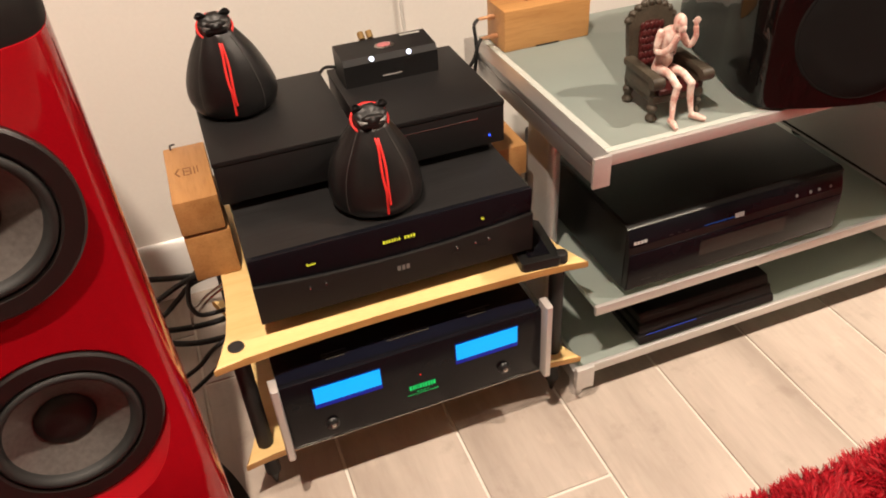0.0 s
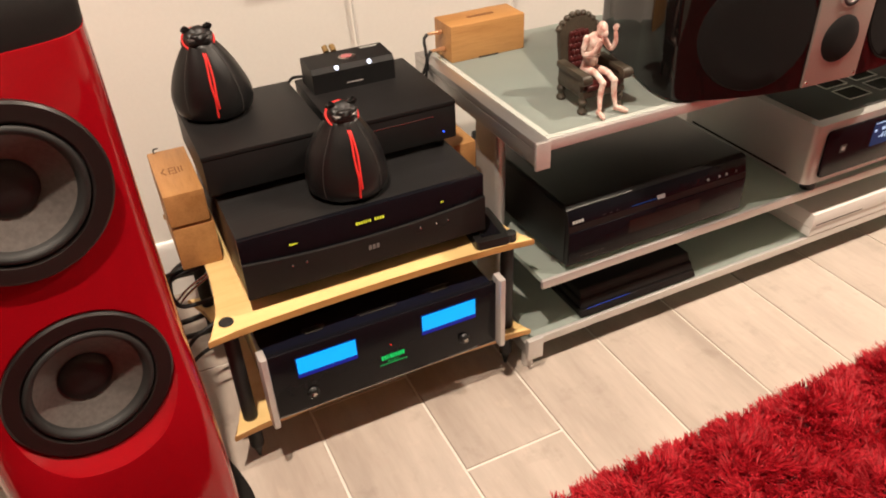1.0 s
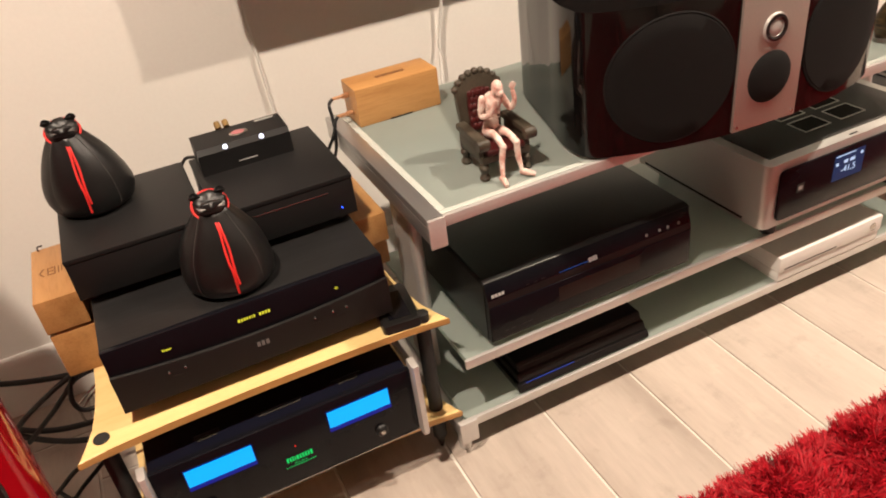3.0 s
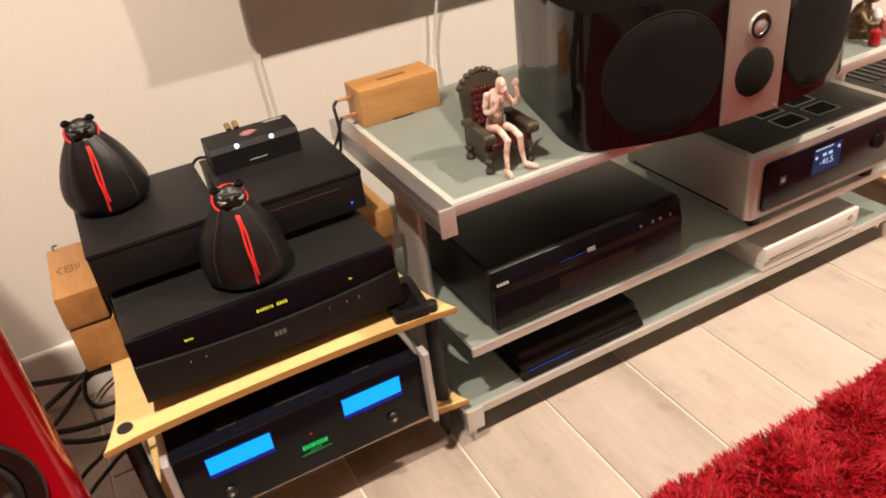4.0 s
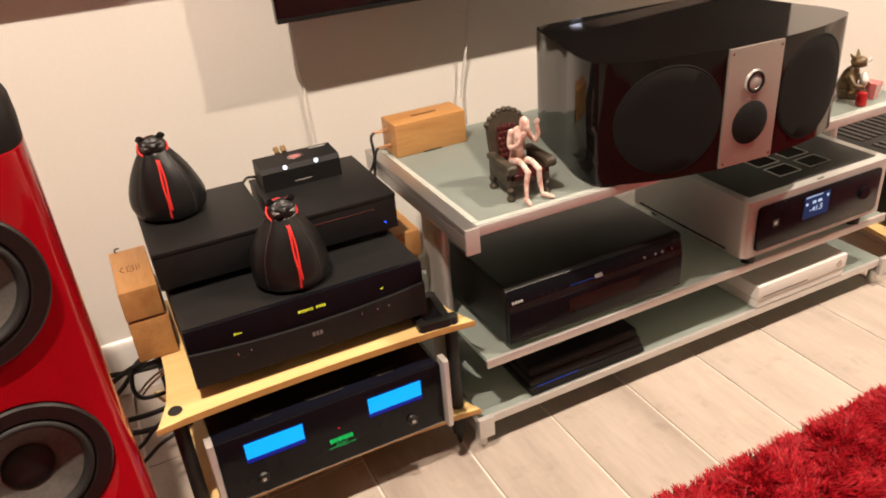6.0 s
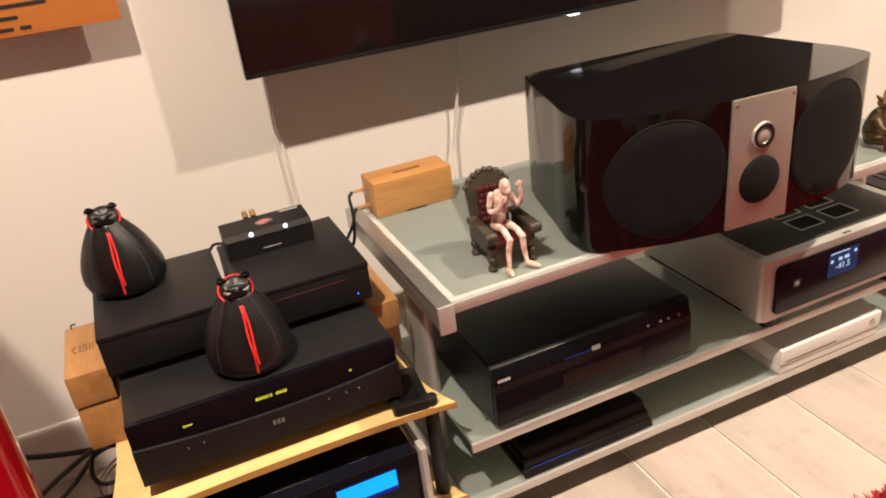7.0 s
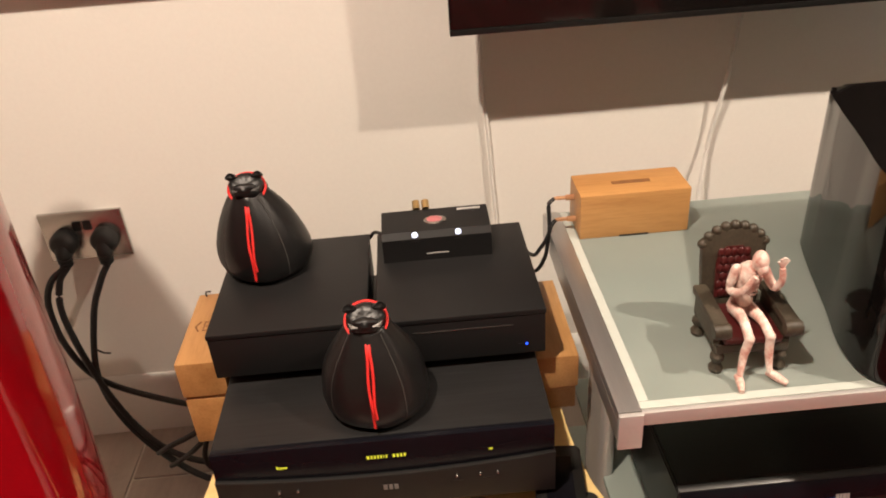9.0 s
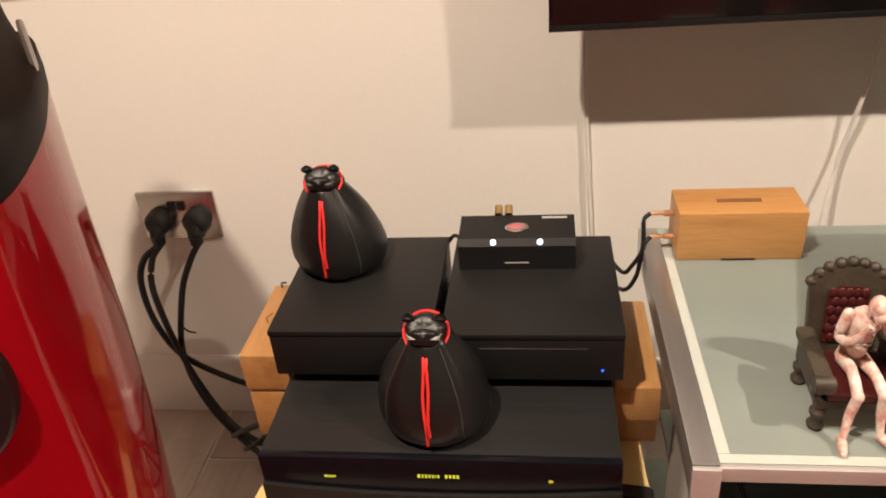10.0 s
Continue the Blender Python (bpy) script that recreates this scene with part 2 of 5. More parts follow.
# ---- mesh helpers ----
def finish(bm, name, mat, smooth=35):
    me = bpy.data.meshes.new(name)
    bmesh.ops.recalc_face_normals(bm, faces=bm.faces)
    bm.to_mesh(me)
    bm.free()
    for p in me.polygons:
        p.use_smooth = True
    me.set_sharp_from_angle(angle=radians(smooth))
    me.materials.append(mat)
    return me


def thing(name, x, y, z, label, category, rz=0.0, group="", kind=""):
    ob = new(name)
    ob.empty_display_size = 0.05
    ob.matrix_basis = pose(x, y, z, 0, 0, rz)
    return tagged(ob, label, category, group, kind)


def part(name, bm, mat, parent, label="", smooth=35):
    ob = new(name, finish(bm, name, mat, smooth))
    ob.parent = parent
    if label:
        tagged(ob, label)
    return ob


def solo(name, bm, mat, label, category="", kind="", group="", smooth=35):
    return tagged(new(name, finish(bm, name, mat, smooth)), label, category, group, kind)


def box(x0, x1, y0, y1, z0, z1, bevel=0.0, seg=2, bm=None, m=None):
    own = bmesh.new()
    bmesh.ops.create_cube(own, size=1)
    for v in own.verts:
        v.co = Vector(((x0 + x1) / 2 + v.co.x * (x1 - x0), (y0 + y1) / 2 + v.co.y * (y1 - y0), (z0 + z1) / 2 + v.co.z * (z1 - z0)))
    if bevel:
        bmesh.ops.bevel(own, geom=own.edges[:], offset=bevel, segments=seg, profile=0.6, affect="EDGES", clamp_overlap=True)
    if m is not None:
        own.transform(m)
    return joined(bm, own)


def joined(bm, own):
    if bm is None:
        return own
    me = bpy.data.meshes.new("temp")
    own.to_mesh(me)
    own.free()
    bm.from_mesh(me)
    bpy.data.meshes.remove(me)
    return bm


def prism(outline, z0, z1, bevel=0.0, seg=2, bm=None, m=None):
    """An upright solid over a plan outline."""
    own = bmesh.new()
    low = [own.verts.new((x, y, z0)) for x, y in outline]
    high = [own.verts.new((x, y, z1)) for x, y in outline]
    n = len(outline)
    own.faces.new(low[::-1])
    own.faces.new(high)
    for i in range(n):
        own.faces.new((low[i], low[(i + 1) % n], high[(i + 1) % n], high[i]))
    if bevel:
        rim = [e for e in own.edges if abs(e.verts[0].co.z - e.verts[1].co.z) < 1e-6]
        bmesh.ops.bevel(own, geom=rim, offset=bevel, segments=seg, profile=0.6, affect="EDGES")
    if m is not None:
        own.transform(m)
    return joined(bm, own)


def lathe(profile, steps=40, bm=None, m=None):
    """A turned solid round z; profile: rows of radius and height, from one end to the other."""
    own = bmesh.new()
    rings = []
    for r, z in profile:
        if r < 1e-5:
            rings.append([own.verts.new((0, 0, z))])
        else:
            rings.append([own.verts.new((r * math.cos(2 * math.pi * i / steps), r * math.sin(2 * math.pi * i / steps), z)) for i in range(steps)])
    for a, b2 in zip(rings, rings[1:]):
        for i in range(steps):
            j = (i + 1) % steps
            if len(a) == 1 and len(b2) == 1:
                continue
            if len(a) == 1:
                own.faces.new((a[0], b2[i], b2[j]))
            elif len(b2) == 1:
                own.faces.new((a[i], a[j], b2[0]))
            else:
                own.faces.new((a[i], a[j], b2[j], b2[i]))
    if m is not None:
        own.transform(m)
    return joined(bm, own)


def loft(rings, bm=None, m=None, caps=True):
    own = bmesh.new()
    vs = [[own.verts.new(p) for p in ring] for ring in rings]
    n = len(vs[0])
    for a, b2 in zip(vs, vs[1:]):
        for i in range(n):
            own.faces.new((a[i], a[(i + 1) % n], b2[(i + 1) % n], b2[i]))
    if caps:
        own.faces.new(vs[0][::-1])
        own.faces.new(vs[-1])
    if m is not None:
        own.transform(m)
    return joined(bm, own)


def smooth_path(points, per=8):
    """A Catmull-Rom curve through the points."""
    pts = [Vector(p) for p in points]
    pts = [pts[0] * 2 - pts[1]] + pts + [pts[-1] * 2 - pts[-2]]
    out = []
    for i in range(1, len(pts) - 2):
        a, b2, c, d = pts[i - 1:i + 3]
        for k in range(per):
            t = k / per
            out.append(0.5 * ((2 * b2) + (c - a) * t + (2 * a - 5 * b2 + 4 * c - d) * t * t + (3 * b2 - a - 3 * c + d) * t ** 3))
    out.append(pts[-2])
    return out


def tube(points, radius, sides=10, bm=None, m=None, per=8, taper=None):
    """A round cable or limb along a smooth path; taper: radii at the given points."""
    path = smooth_path(points, per) if per else [Vector(p) for p in points]
    rings = []
    up = Vector((0.13, 0.21, 0.97)).normalized()
    for i, p in enumerate(path):
        way = (path[min(i + 1, len(path) - 1)] - path[max(i - 1, 0)]).normalized()
        side = way.cross(up)
        if side.length < 0.05:
            side = way.cross(Vector((1, 0, 0)))
        side.normalize()
        top = side.cross(way)
        r = radius
        if taper:
            f = i / max(1, len(path) - 1) * (len(taper) - 1)
            k = min(int(f), len(taper) - 2)
            r = taper[k] + (taper[k + 1] - taper[k]) * (f - k)
        rings.append([p + r * (math.cos(2 * math.pi * s / sides) * side + math.sin(2 * math.pi * s / sides) * top) for s in range(sides)])
    return loft(rings, bm, m)


def ball(cx, cy, cz, rx, ry, rz, bm=None, m=None, seg=16):
    own = bmesh.new()
    bmesh.ops.create_uvsphere(own, u_segments=seg, v_segments=max(6, seg // 2 + 2), radius=1)
    own.transform(Matrix.Translation((cx, cy, cz)) @ Matrix.Diagonal((rx, ry, rz, 1)))
    if m is not None:
        own.transform(m)
    return joined(bm, own)


FRONT = Matrix.Rotation(radians(90), 4, "X")    # turns a solid's +z towards -y, the room


def at_front(x, y, z):
    return Matrix.Translation((x, y, z)) @ FRONT


def words(text, size, depth=0.0004):
    """A mesh of lettering in the built-in font, lying in the xy plane, centred."""
    cu = bpy.data.curves.new("lettering", "FONT")
    cu.body, cu.size, cu.extrude, cu.align_x, cu.align_y = text, size, depth, "CENTER", "CENTER"
    ob = bpy.data.objects.new("lettering", cu)
    scene.collection.objects.link(ob)
    me = bpy.data.meshes.new_from_object(ob.evaluated_get(bpy.context.evaluated_depsgraph_get()))
    bpy.data.objects.remove(ob)
    bpy.data.curves.remove(cu)
    own = bmesh.new()
    own.from_mesh(me)
    bpy.data.meshes.remove(me)
    return own


def bars(widths, gap, height, depth=0.0004):
    """A row of small bars in place of lettering, lying in the xy plane, centred."""
    own = bmesh.new()
    total = sum(abs(w) for w in widths) + gap * (len(widths) - 1)
    x = -total / 2
    for w in widths:
        if w > 0:
            box(x, x + w, -height / 2, height / 2, 0, depth, 0, bm=own)
        x += abs(w) + gap
    return own


def moved(bm, m):
    bm.transform(m)
    return bm


def rounded(x0, x1, y0, y1, r, steps=5):
    """A plan outline with round corners."""
    out = []
    for cx, cy, a0 in ((x1 - r, y1 - r, 0), (x0 + r, y1 - r, 90), (x0 + r, y0 + r, 180), (x1 - r, y0 + r, 270)):
        for k in range(steps + 1):
            a = radians(a0 + 90 * k / steps)
            out.append((cx + r * math.cos(a), cy + r * math.sin(a)))
    return out


# ---- the room ----
X0, X1, Y0, Y1 = -2.20, 4.90, -4.40, 1.73
solo("floor", box(X0 - 0.1, X1 + 0.1, Y0 - 0.1, Y1 + 0.1, -0.12, -0.003), M_GROUT, "pale grout bed under wood-look porcelain planks", "floor", "structure")
solo("wall_north", box(X0 - 0.1, X1 + 0.1, Y1, Y1 + 0.12, -0.12, CEILING_Z), M_WALL, "plain cream painted plaster wall", "wall", "structure")
# South, west and east walls are unseen, set far out to weaken bounced light.
solo("wall_south", box(X0 - 0.1, X1 + 0.1, Y0 - 0.12, Y0, -0.12, CEILING_Z), M_WALL, "plain cream painted plaster wall", "wall", "structure")
solo("wall_west", box(X0 - 0.12, X0, Y0, Y1, -0.12, CEILING_Z), M_WALL, "plain cream painted plaster wall", "wall", "structure")
solo("wall_east", box(X1, X1 + 0.12, Y0, Y1, -0.12, CEILING_Z), M_WALL, "plain cream painted plaster wall", "wall", "structure")
solo("ceiling", box(X0 - 0.12, X1 + 0.12, Y0 - 0.12, Y1 + 0.12, CEILING_Z, CEILING_Z + 0.12), M_CEIL, "plain white painted ceiling", "ceiling", "structure")
sk = bmesh.new()
prof = [(Y1, 0.0), (Y1 - 0.016, 0.0), (Y1 - 0.016, 0.120), (Y1 - 0.011, 0.132), (Y1 - 0.004, 0.138), (Y1, 0.138)]
loft([[(x, y, z) for y, z in prof] for x in (X0, X1)], bm=sk)
solo("baseboard", sk, M_SKIRT, "white glossy skirting board along the wall", "baseboard", "structure")

dl = thing("downlight", *DOWNLIGHTS[0], CEILING_Z, "round recessed ceiling downlight with white trim", "downlight", group="ceiling downlights")
part("trim", lathe([(0.030, -0.001), (0.048, -0.001), (0.048, -0.006), (0.034, -0.008), (0.030, -0.001)], 32), M_WHITE, dl)
part("lens", lathe([(0.0, -0.002), (0.029, -0.002), (0.029, -0.004), (0.0, -0.004)], 32), M_LAMP, dl, "glowing warm lens")
for lx, ly in DOWNLIGHTS[1:]:
    copy_thing(dl, pose(lx, ly, CEILING_Z))


# ---- bamboo hi-fi rack ----
def rack_outline(x0, x1, y0, y1, waist, belly):
    """Four flared corners with hollow sides between."""
    n, out = 14, []
    for (ax, ay), (bx, by), (nx, ny), d in (((x0, y0), (x1, y0), (0, 1), belly), ((x1, y0), (x1, y1), (-1, 0), waist), ((x1, y1), (x0, y1), (0, -1), belly), ((x0, y1), (x0, y0), (1, 0), waist)):
        for k in range(n):
            t = k / n
            s = 1 - (2 * t - 1) ** 2
            s = s ** 0.62
            out.append((ax + (bx - ax) * t + nx * d * s, ay + (by - ay) * t + ny * d * s))
    return out


def rack_shelf(rack, z, x0, x1, y0, y1, name):
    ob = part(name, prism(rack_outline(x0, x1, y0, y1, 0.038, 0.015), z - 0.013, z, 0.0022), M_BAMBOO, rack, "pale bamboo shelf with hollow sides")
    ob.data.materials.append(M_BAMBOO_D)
    # Faces turned sideways or down take the darker bamboo tone.
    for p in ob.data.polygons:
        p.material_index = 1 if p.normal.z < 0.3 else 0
    return ob


def rack_posts(rack, x0, x1, y0, y1, z_low, z_high):
    for px in (x0 + 0.036, x1 - 0.036):
        for py in (y0 + 0.034, y1 - 0.034):
            post = part("post", lathe([(0.0, 0.030), (0.0125, 0.030), (0.0125, z_high - 0.016), (0.0, z_high - 0.016)], 20, m=Matrix.Translation((px, py, 0))), M_RUBBER, rack, "black tubular post")
            part("spike", lathe([(0.0, 0.0), (0.003, 0.0), (0.010, 0.030), (0.0, 0.0302)], 16, m=Matrix.Translation((px, py, 0))), M_SATIN, post)
            part("disc", lathe([(0.0, 0.0), (0.0118, 0.0), (0.0118, 0.0015), (0.0105, 0.0028), (0.0, 0.0028)], 28, m=Matrix.Translation((px, py, z_high + 0.0004))), M_RUBBER, post, "black rubber cap")


RX0, RX1, RY0, RY1, RZ, RZL = -0.038, 0.540, 1.128, 1.545, 0.309, 0.098
rack = thing("hifi_rack", 0, 0, 0, "pale bamboo two-shelf hi-fi rack with black posts", "rack", group="bamboo racks")
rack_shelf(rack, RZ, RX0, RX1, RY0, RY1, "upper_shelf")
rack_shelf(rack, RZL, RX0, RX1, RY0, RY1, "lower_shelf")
rack_posts(rack, RX0, RX1, RY0, RY1, RZL, RZ)


# ---- power amplifier on the lower shelf ----
amp = thing("power_amplifier", 0.2455, 1.112, RZL, "black glass power amplifier with two blue meters on the rack", "amplifier")
AH = 0.168
part("chassis", box(-0.208, 0.208, 0.012, 0.36, 0.016, 0.145, 0.002), M_NAVY, amp, "glossy black chassis")
panel = part("front_panel", box(-0.2075, 0.2075, 0.0, 0.012, 0.020, 0.155, 0.0015), M_PANEL, amp, "black glass front panel")
for sx in (-1, 1):
    part("handle", prism([(sx * 0.2077, 0.012), (sx * 0.2077, -0.012), (sx * 0.2097, -0.016), (sx * 0.2180, -0.016), (sx * 0.2200, -0.012), (sx * 0.2200, 0.012)][::sx], 0.016, AH, 0.002), M_ALU_CAP, amp, "satin silver end cap handle")
    for fy in (0.05, 0.32):
        part("foot", lathe([(0.0, 0.0), (0.017, 0.0), (0.019, 0.016), (0.0, 0.0165)], 20, m=Matrix.Translation((sx * 0.17, fy, 0))), M_RUBBER, amp)
for mx0, mx1 in ((-0.1615, -0.0595), (0.0620, 0.1650)):
    bezel = part("meter", box(mx0 - 0.001, mx1 + 0.001, -0.0008, 0.001, 0.0945, 0.1375, 0), M_BLUEDIM, panel, "blue power meter window")
    part("lit_scale", box(mx0, mx1, -0.0016, -0.0010, 0.1035, 0.1365, 0), M_BLUE, bezel, "bright cyan-blue lit scale")
for kx in (-0.1425, 0.1425):
    knob = part("knob", lathe([(0.0, 0.007), (0.0075, 0.007), (0.0090, 0.0055), (0.0095, 0.002), (0.0110, 0.0), (0.0, 0.0)], 28, m=at_front(kx, -0.0002, 0.0535)), M_SATIN, panel, "black knob with chrome tip")
    part("tip", lathe([(0.0, 0.0092), (0.0026, 0.0091), (0.0044, 0.0072), (0.0, 0.0072)], 20, m=at_front(kx, -0.0002, 0.0535)), M_STEEL, knob)
part("logo_mark", moved(bars([0.0035, 0.0026, 0.0022, 0.0016, 0.0036, 0.0024, 0.0030, 0.0030, 0.0026, 0.0034], 0.0016, 0.0092), at_front(0.004, -0.0004, 0.0735)), M_GREEN, panel, "green lit brand mark")
part("caption", moved(bars([0.003, 0.002, 0.003, 0.002], 0.003, 0.0016), at_front(0.004, -0.0004, 0.0632)), M_GREEN, panel)
part("caption", moved(bars([0.0022] * 13, 0.0018, 0.0014), at_front(0.004, -0.0004, 0.0585)), M_GREEN, panel)
part("indicator", lathe([(0.0, 0.001), (0.0012, 0.001), (0.0012, 0), (0.0, 0)], 10, m=at_front(0.002, -0.0003, 0.098)), M_LEDRED, panel)
part("trim_line", box(-0.207, 0.207, -0.0014, -0.0002, 0.0205, 0.0220, 0), M_STEEL, panel, "thin silver lower edge")
prints = random.Random(7)
for cx, n, wd in ((-0.115, 3, 0.058), (0.0, 2, 0.088), (0.115, 3, 0.058)):
    for k in range(n):
        letters = [prints.uniform(0.0012, 0.0042) for _ in range(int(wd / 0.0045) - 2 * ((k * 7) % 3))]
        part("print_line", moved(bars(letters, 0.0013, 0.0017), Matrix.Translation((cx, 0.036 + 0.0058 * (n - k), 0.1451))), M_GOLDTEXT, amp)


# ---- preamplifier on the upper shelf ----
pre = thing("preamplifier", 0.250, 1.166, RZ, "wide black preamplifier with yellow lit text, on the upper rack shelf", "preamplifier")
part("body", box(-0.2085, 0.2085, 0.010, 0.372, 0.027, 0.135, 0.0025), M_BRUSHED, pre, "black brushed top and sides")
part("display_glass", box(-0.2090, 0.2090, 0.0005, 0.0098, 0.076, 0.1345, 0.0012), M_PANEL, pre, "black display glass strip")
n = 24
arc = [(-0.2095 + 0.419 * k / n, 0.0935 - 0.0125 * (1 - (2 * k / n - 1) ** 2)) for k in range(n + 1)]
lower = bmesh.new()
loft([[(x, -0.004, 0.027), (x, -0.004, z - 0.0015), (x, -0.0025, z), (x, 0.0095, z), (x, 0.0095, 0.027)] for x, z in arc], bm=lower)
front = part("front_plate", lower, M_BLACK, pre, "satin black front plate with arched upper edge")
part("edge_line", tube([(x, -0.0036, z - 0.0003) for x, z in arc], 0.0004, 6, per=0), M_RING, front, "thin bright arched edge")
part("title_text", moved(bars([0.0030, 0.0020, 0.0022, 0.0020, 0.0018, 0.0009, 0.0018, -0.0030, 0.0026, 0.0026, 0.0024, 0.0026], 0.0019, 0.0050), at_front(0.002, 0.0002, 0.1085)), M_YELLOW, pre, "yellow lit name as plain bars")
part("mode_text", moved(words("Bypass", 0.0050), at_front(-0.126, 0.0002, 0.1050)), M_YELLOW, pre, "small yellow lit word")
part("level_text", moved(words("00", 0.0050), at_front(0.130, 0.0002, 0.1045)), M_YELLOW, pre, "small yellow lit digits")
part("brand_mark", moved(bars([0.005, 0.0045, 0.005], 0.002, 0.0085), at_front(0.003, -0.0043, 0.060)), M_DULLTEXT, front, "grey brand mark")
for bx in (-0.134, -0.111, 0.086, 0.115, 0.137):
    part("button", lathe([(0.0, 0.004), (0.0012, 0.004), (0.0018, 0.002), (0.0020, 0.0), (0.0, 0.0)], 14, m=at_front(bx, -0.0042, 0.070)), M_STEEL, front, "tiny steel button")
for cx in (-0.123, 0.086, 0.126):
    part("caption", box(cx - 0.007, cx + 0.007, -0.0046, -0.0042, 0.0595, 0.0603), M_CAP, front)
for fx in (-0.165, 0.165):
    for fy in (0.05, 0.32):
        part("foot", lathe([(0.0, 0.0), (0.019, 0.0), (0.020, 0.0271), (0.0, 0.0272)], 24, m=Matrix.Translation((fx, fy, 0))), M_RUBBER, pre)
PRE_TOP = RZ + 0.135


# ---- boxes on the preamplifier ----
left_box = thing("power_supply", 0.1345, 1.292, PRE_TOP, "plain matt black metal power supply box on the preamplifier", "power supply")
part("case", box(-0.103, 0.103, 0.0, 0.229, 0.016, 0.0775, 0.0015), M_BLACK, left_box)
part("lid", box(-0.104, 0.104, -0.001, 0.230, 0.0780, 0.0860, 0.002), M_BLACK, left_box, "black lid with fine seam")
for fx in (-0.085, 0.085):
    for fy in (0.03, 0.20):
        part("foot", lathe([(0.0, 0.0), (0.010, 0.0), (0.011, 0.0161), (0.0, 0.0162)], 18, m=Matrix.Translation((fx, fy, 0))), M_RUBBER, left_box)

player = thing("disc_player", 0.3600, 1.286, PRE_TOP, "matt black compact disc player with a slot and blue light", "disc player")
part("case", box(-0.109, 0.109, 0.0, 0.231, 0.016, 0.0775, 0.0015), M_BLACK, player)
part("lid", box(-0.110, 0.110, -0.001, 0.232, 0.0780, 0.0860, 0.002), M_BLACK, player, "black lid with fine seam")
part("disc_slot", box(-0.064, 0.066, -0.0006, 0.002, 0.0635, 0.0648), M_STEEL, player, "thin bright disc slot")
part("led", lathe([(0.0, 0.001), (0.0016, 0.001), (0.0016, 0.0), (0.0, 0.0)], 12, m=at_front(0.084, -0.0003, 0.032)), M_LEDBLUE, player, "blue power light")
part("led_caption", box(0.074, 0.080, -0.0004, 0.0002, 0.0315, 0.0325), M_CAP, player)
for fx in (-0.085, 0.085):
    for fy in (0.03, 0.20):
        part("foot", lathe([(0.0, 0.0), (0.010, 0.0), (0.011, 0.0161), (0.0, 0.0162)], 18, m=Matrix.Translation((fx, fy, 0))), M_RUBBER, player)
BOX_TOP = PRE_TOP + 0.0860

hub = thing("phono_stage", 0.3395, 1.430, BOX_TOP, "small black metal box with two white lights and an oval badge", "phono stage")
shell = bmesh.new()
loft([[(x, 0.0, 0.0), (x, 0.0, 0.036), (x, 0.007, 0.0445), (x, 0.066, 0.0475), (x, 0.068, 0.046), (x, 0.068, 0.0)] for x in (-0.078, 0.078)], bm=shell)
part("case", shell, M_BLACK, hub)
for lx in (-0.031, 0.031):
    part("led", lathe([(0.0, 0.0016), (0.0034, 0.0016), (0.0041, 0.0006), (0.0041, 0.0), (0.0, 0.0)], 20, m=Matrix.Translation((lx, 0.0035, 0.0405)) @ Matrix.Rotation(radians(50), 4, "X")), M_LEDWHITE, hub, "round white light")
    part("caption", box(lx - 0.006, lx + 0.006, 0.012, 0.0135, 0.0447, 0.0452), M_CAP, hub)
    part("caption", box(lx - 0.006, lx + 0.006, -0.0006, 0.0001, 0.031, 0.0322), M_CAP, hub)
part("badge", lathe([(0.0, 0.0008), (0.0150, 0.0008), (0.0165, 0.0), (0.0, 0.0)], 32, m=Matrix.Translation((0, 0.035, 0.0459)) @ Matrix.Diagonal((1, 0.80, 1, 1))), M_STEEL, hub, "oval badge with a pink shimmer")
part("badge_mark", lathe([(0.0, 0.0004), (0.0115, 0.0004), (0.0115, 0.0), (0.0, 0.0)], 28, m=Matrix.Translation((-0.001, 0.035, 0.0468)) @ Matrix.Diagonal((1, 0.75, 1, 1))), surface("badge_red", (0.42, 0.13, 0.14), 0.3, vary=0.4, spots=160), hub)
part("label_plate", box(0.034, 0.068, 0.056, 0.061, 0.0468, 0.0478), M_GREYTEXT, hub)
part("front_slit", box(-0.016, 0.016, -0.0006, 0.0002, 0.010, 0.0115), M_GREYTEXT, hub)
for px in (-0.026, -0.012):
    part("socket", lathe([(0.0, 0.0), (0.0055, 0.0), (0.0055, 0.014), (0.0, 0.014)], 16, m=Matrix.Translation((px, 0.070, 0.046)) @ Matrix.Rotation(radians(-60), 4, "X")), M_BRASS, hub, "brass socket")


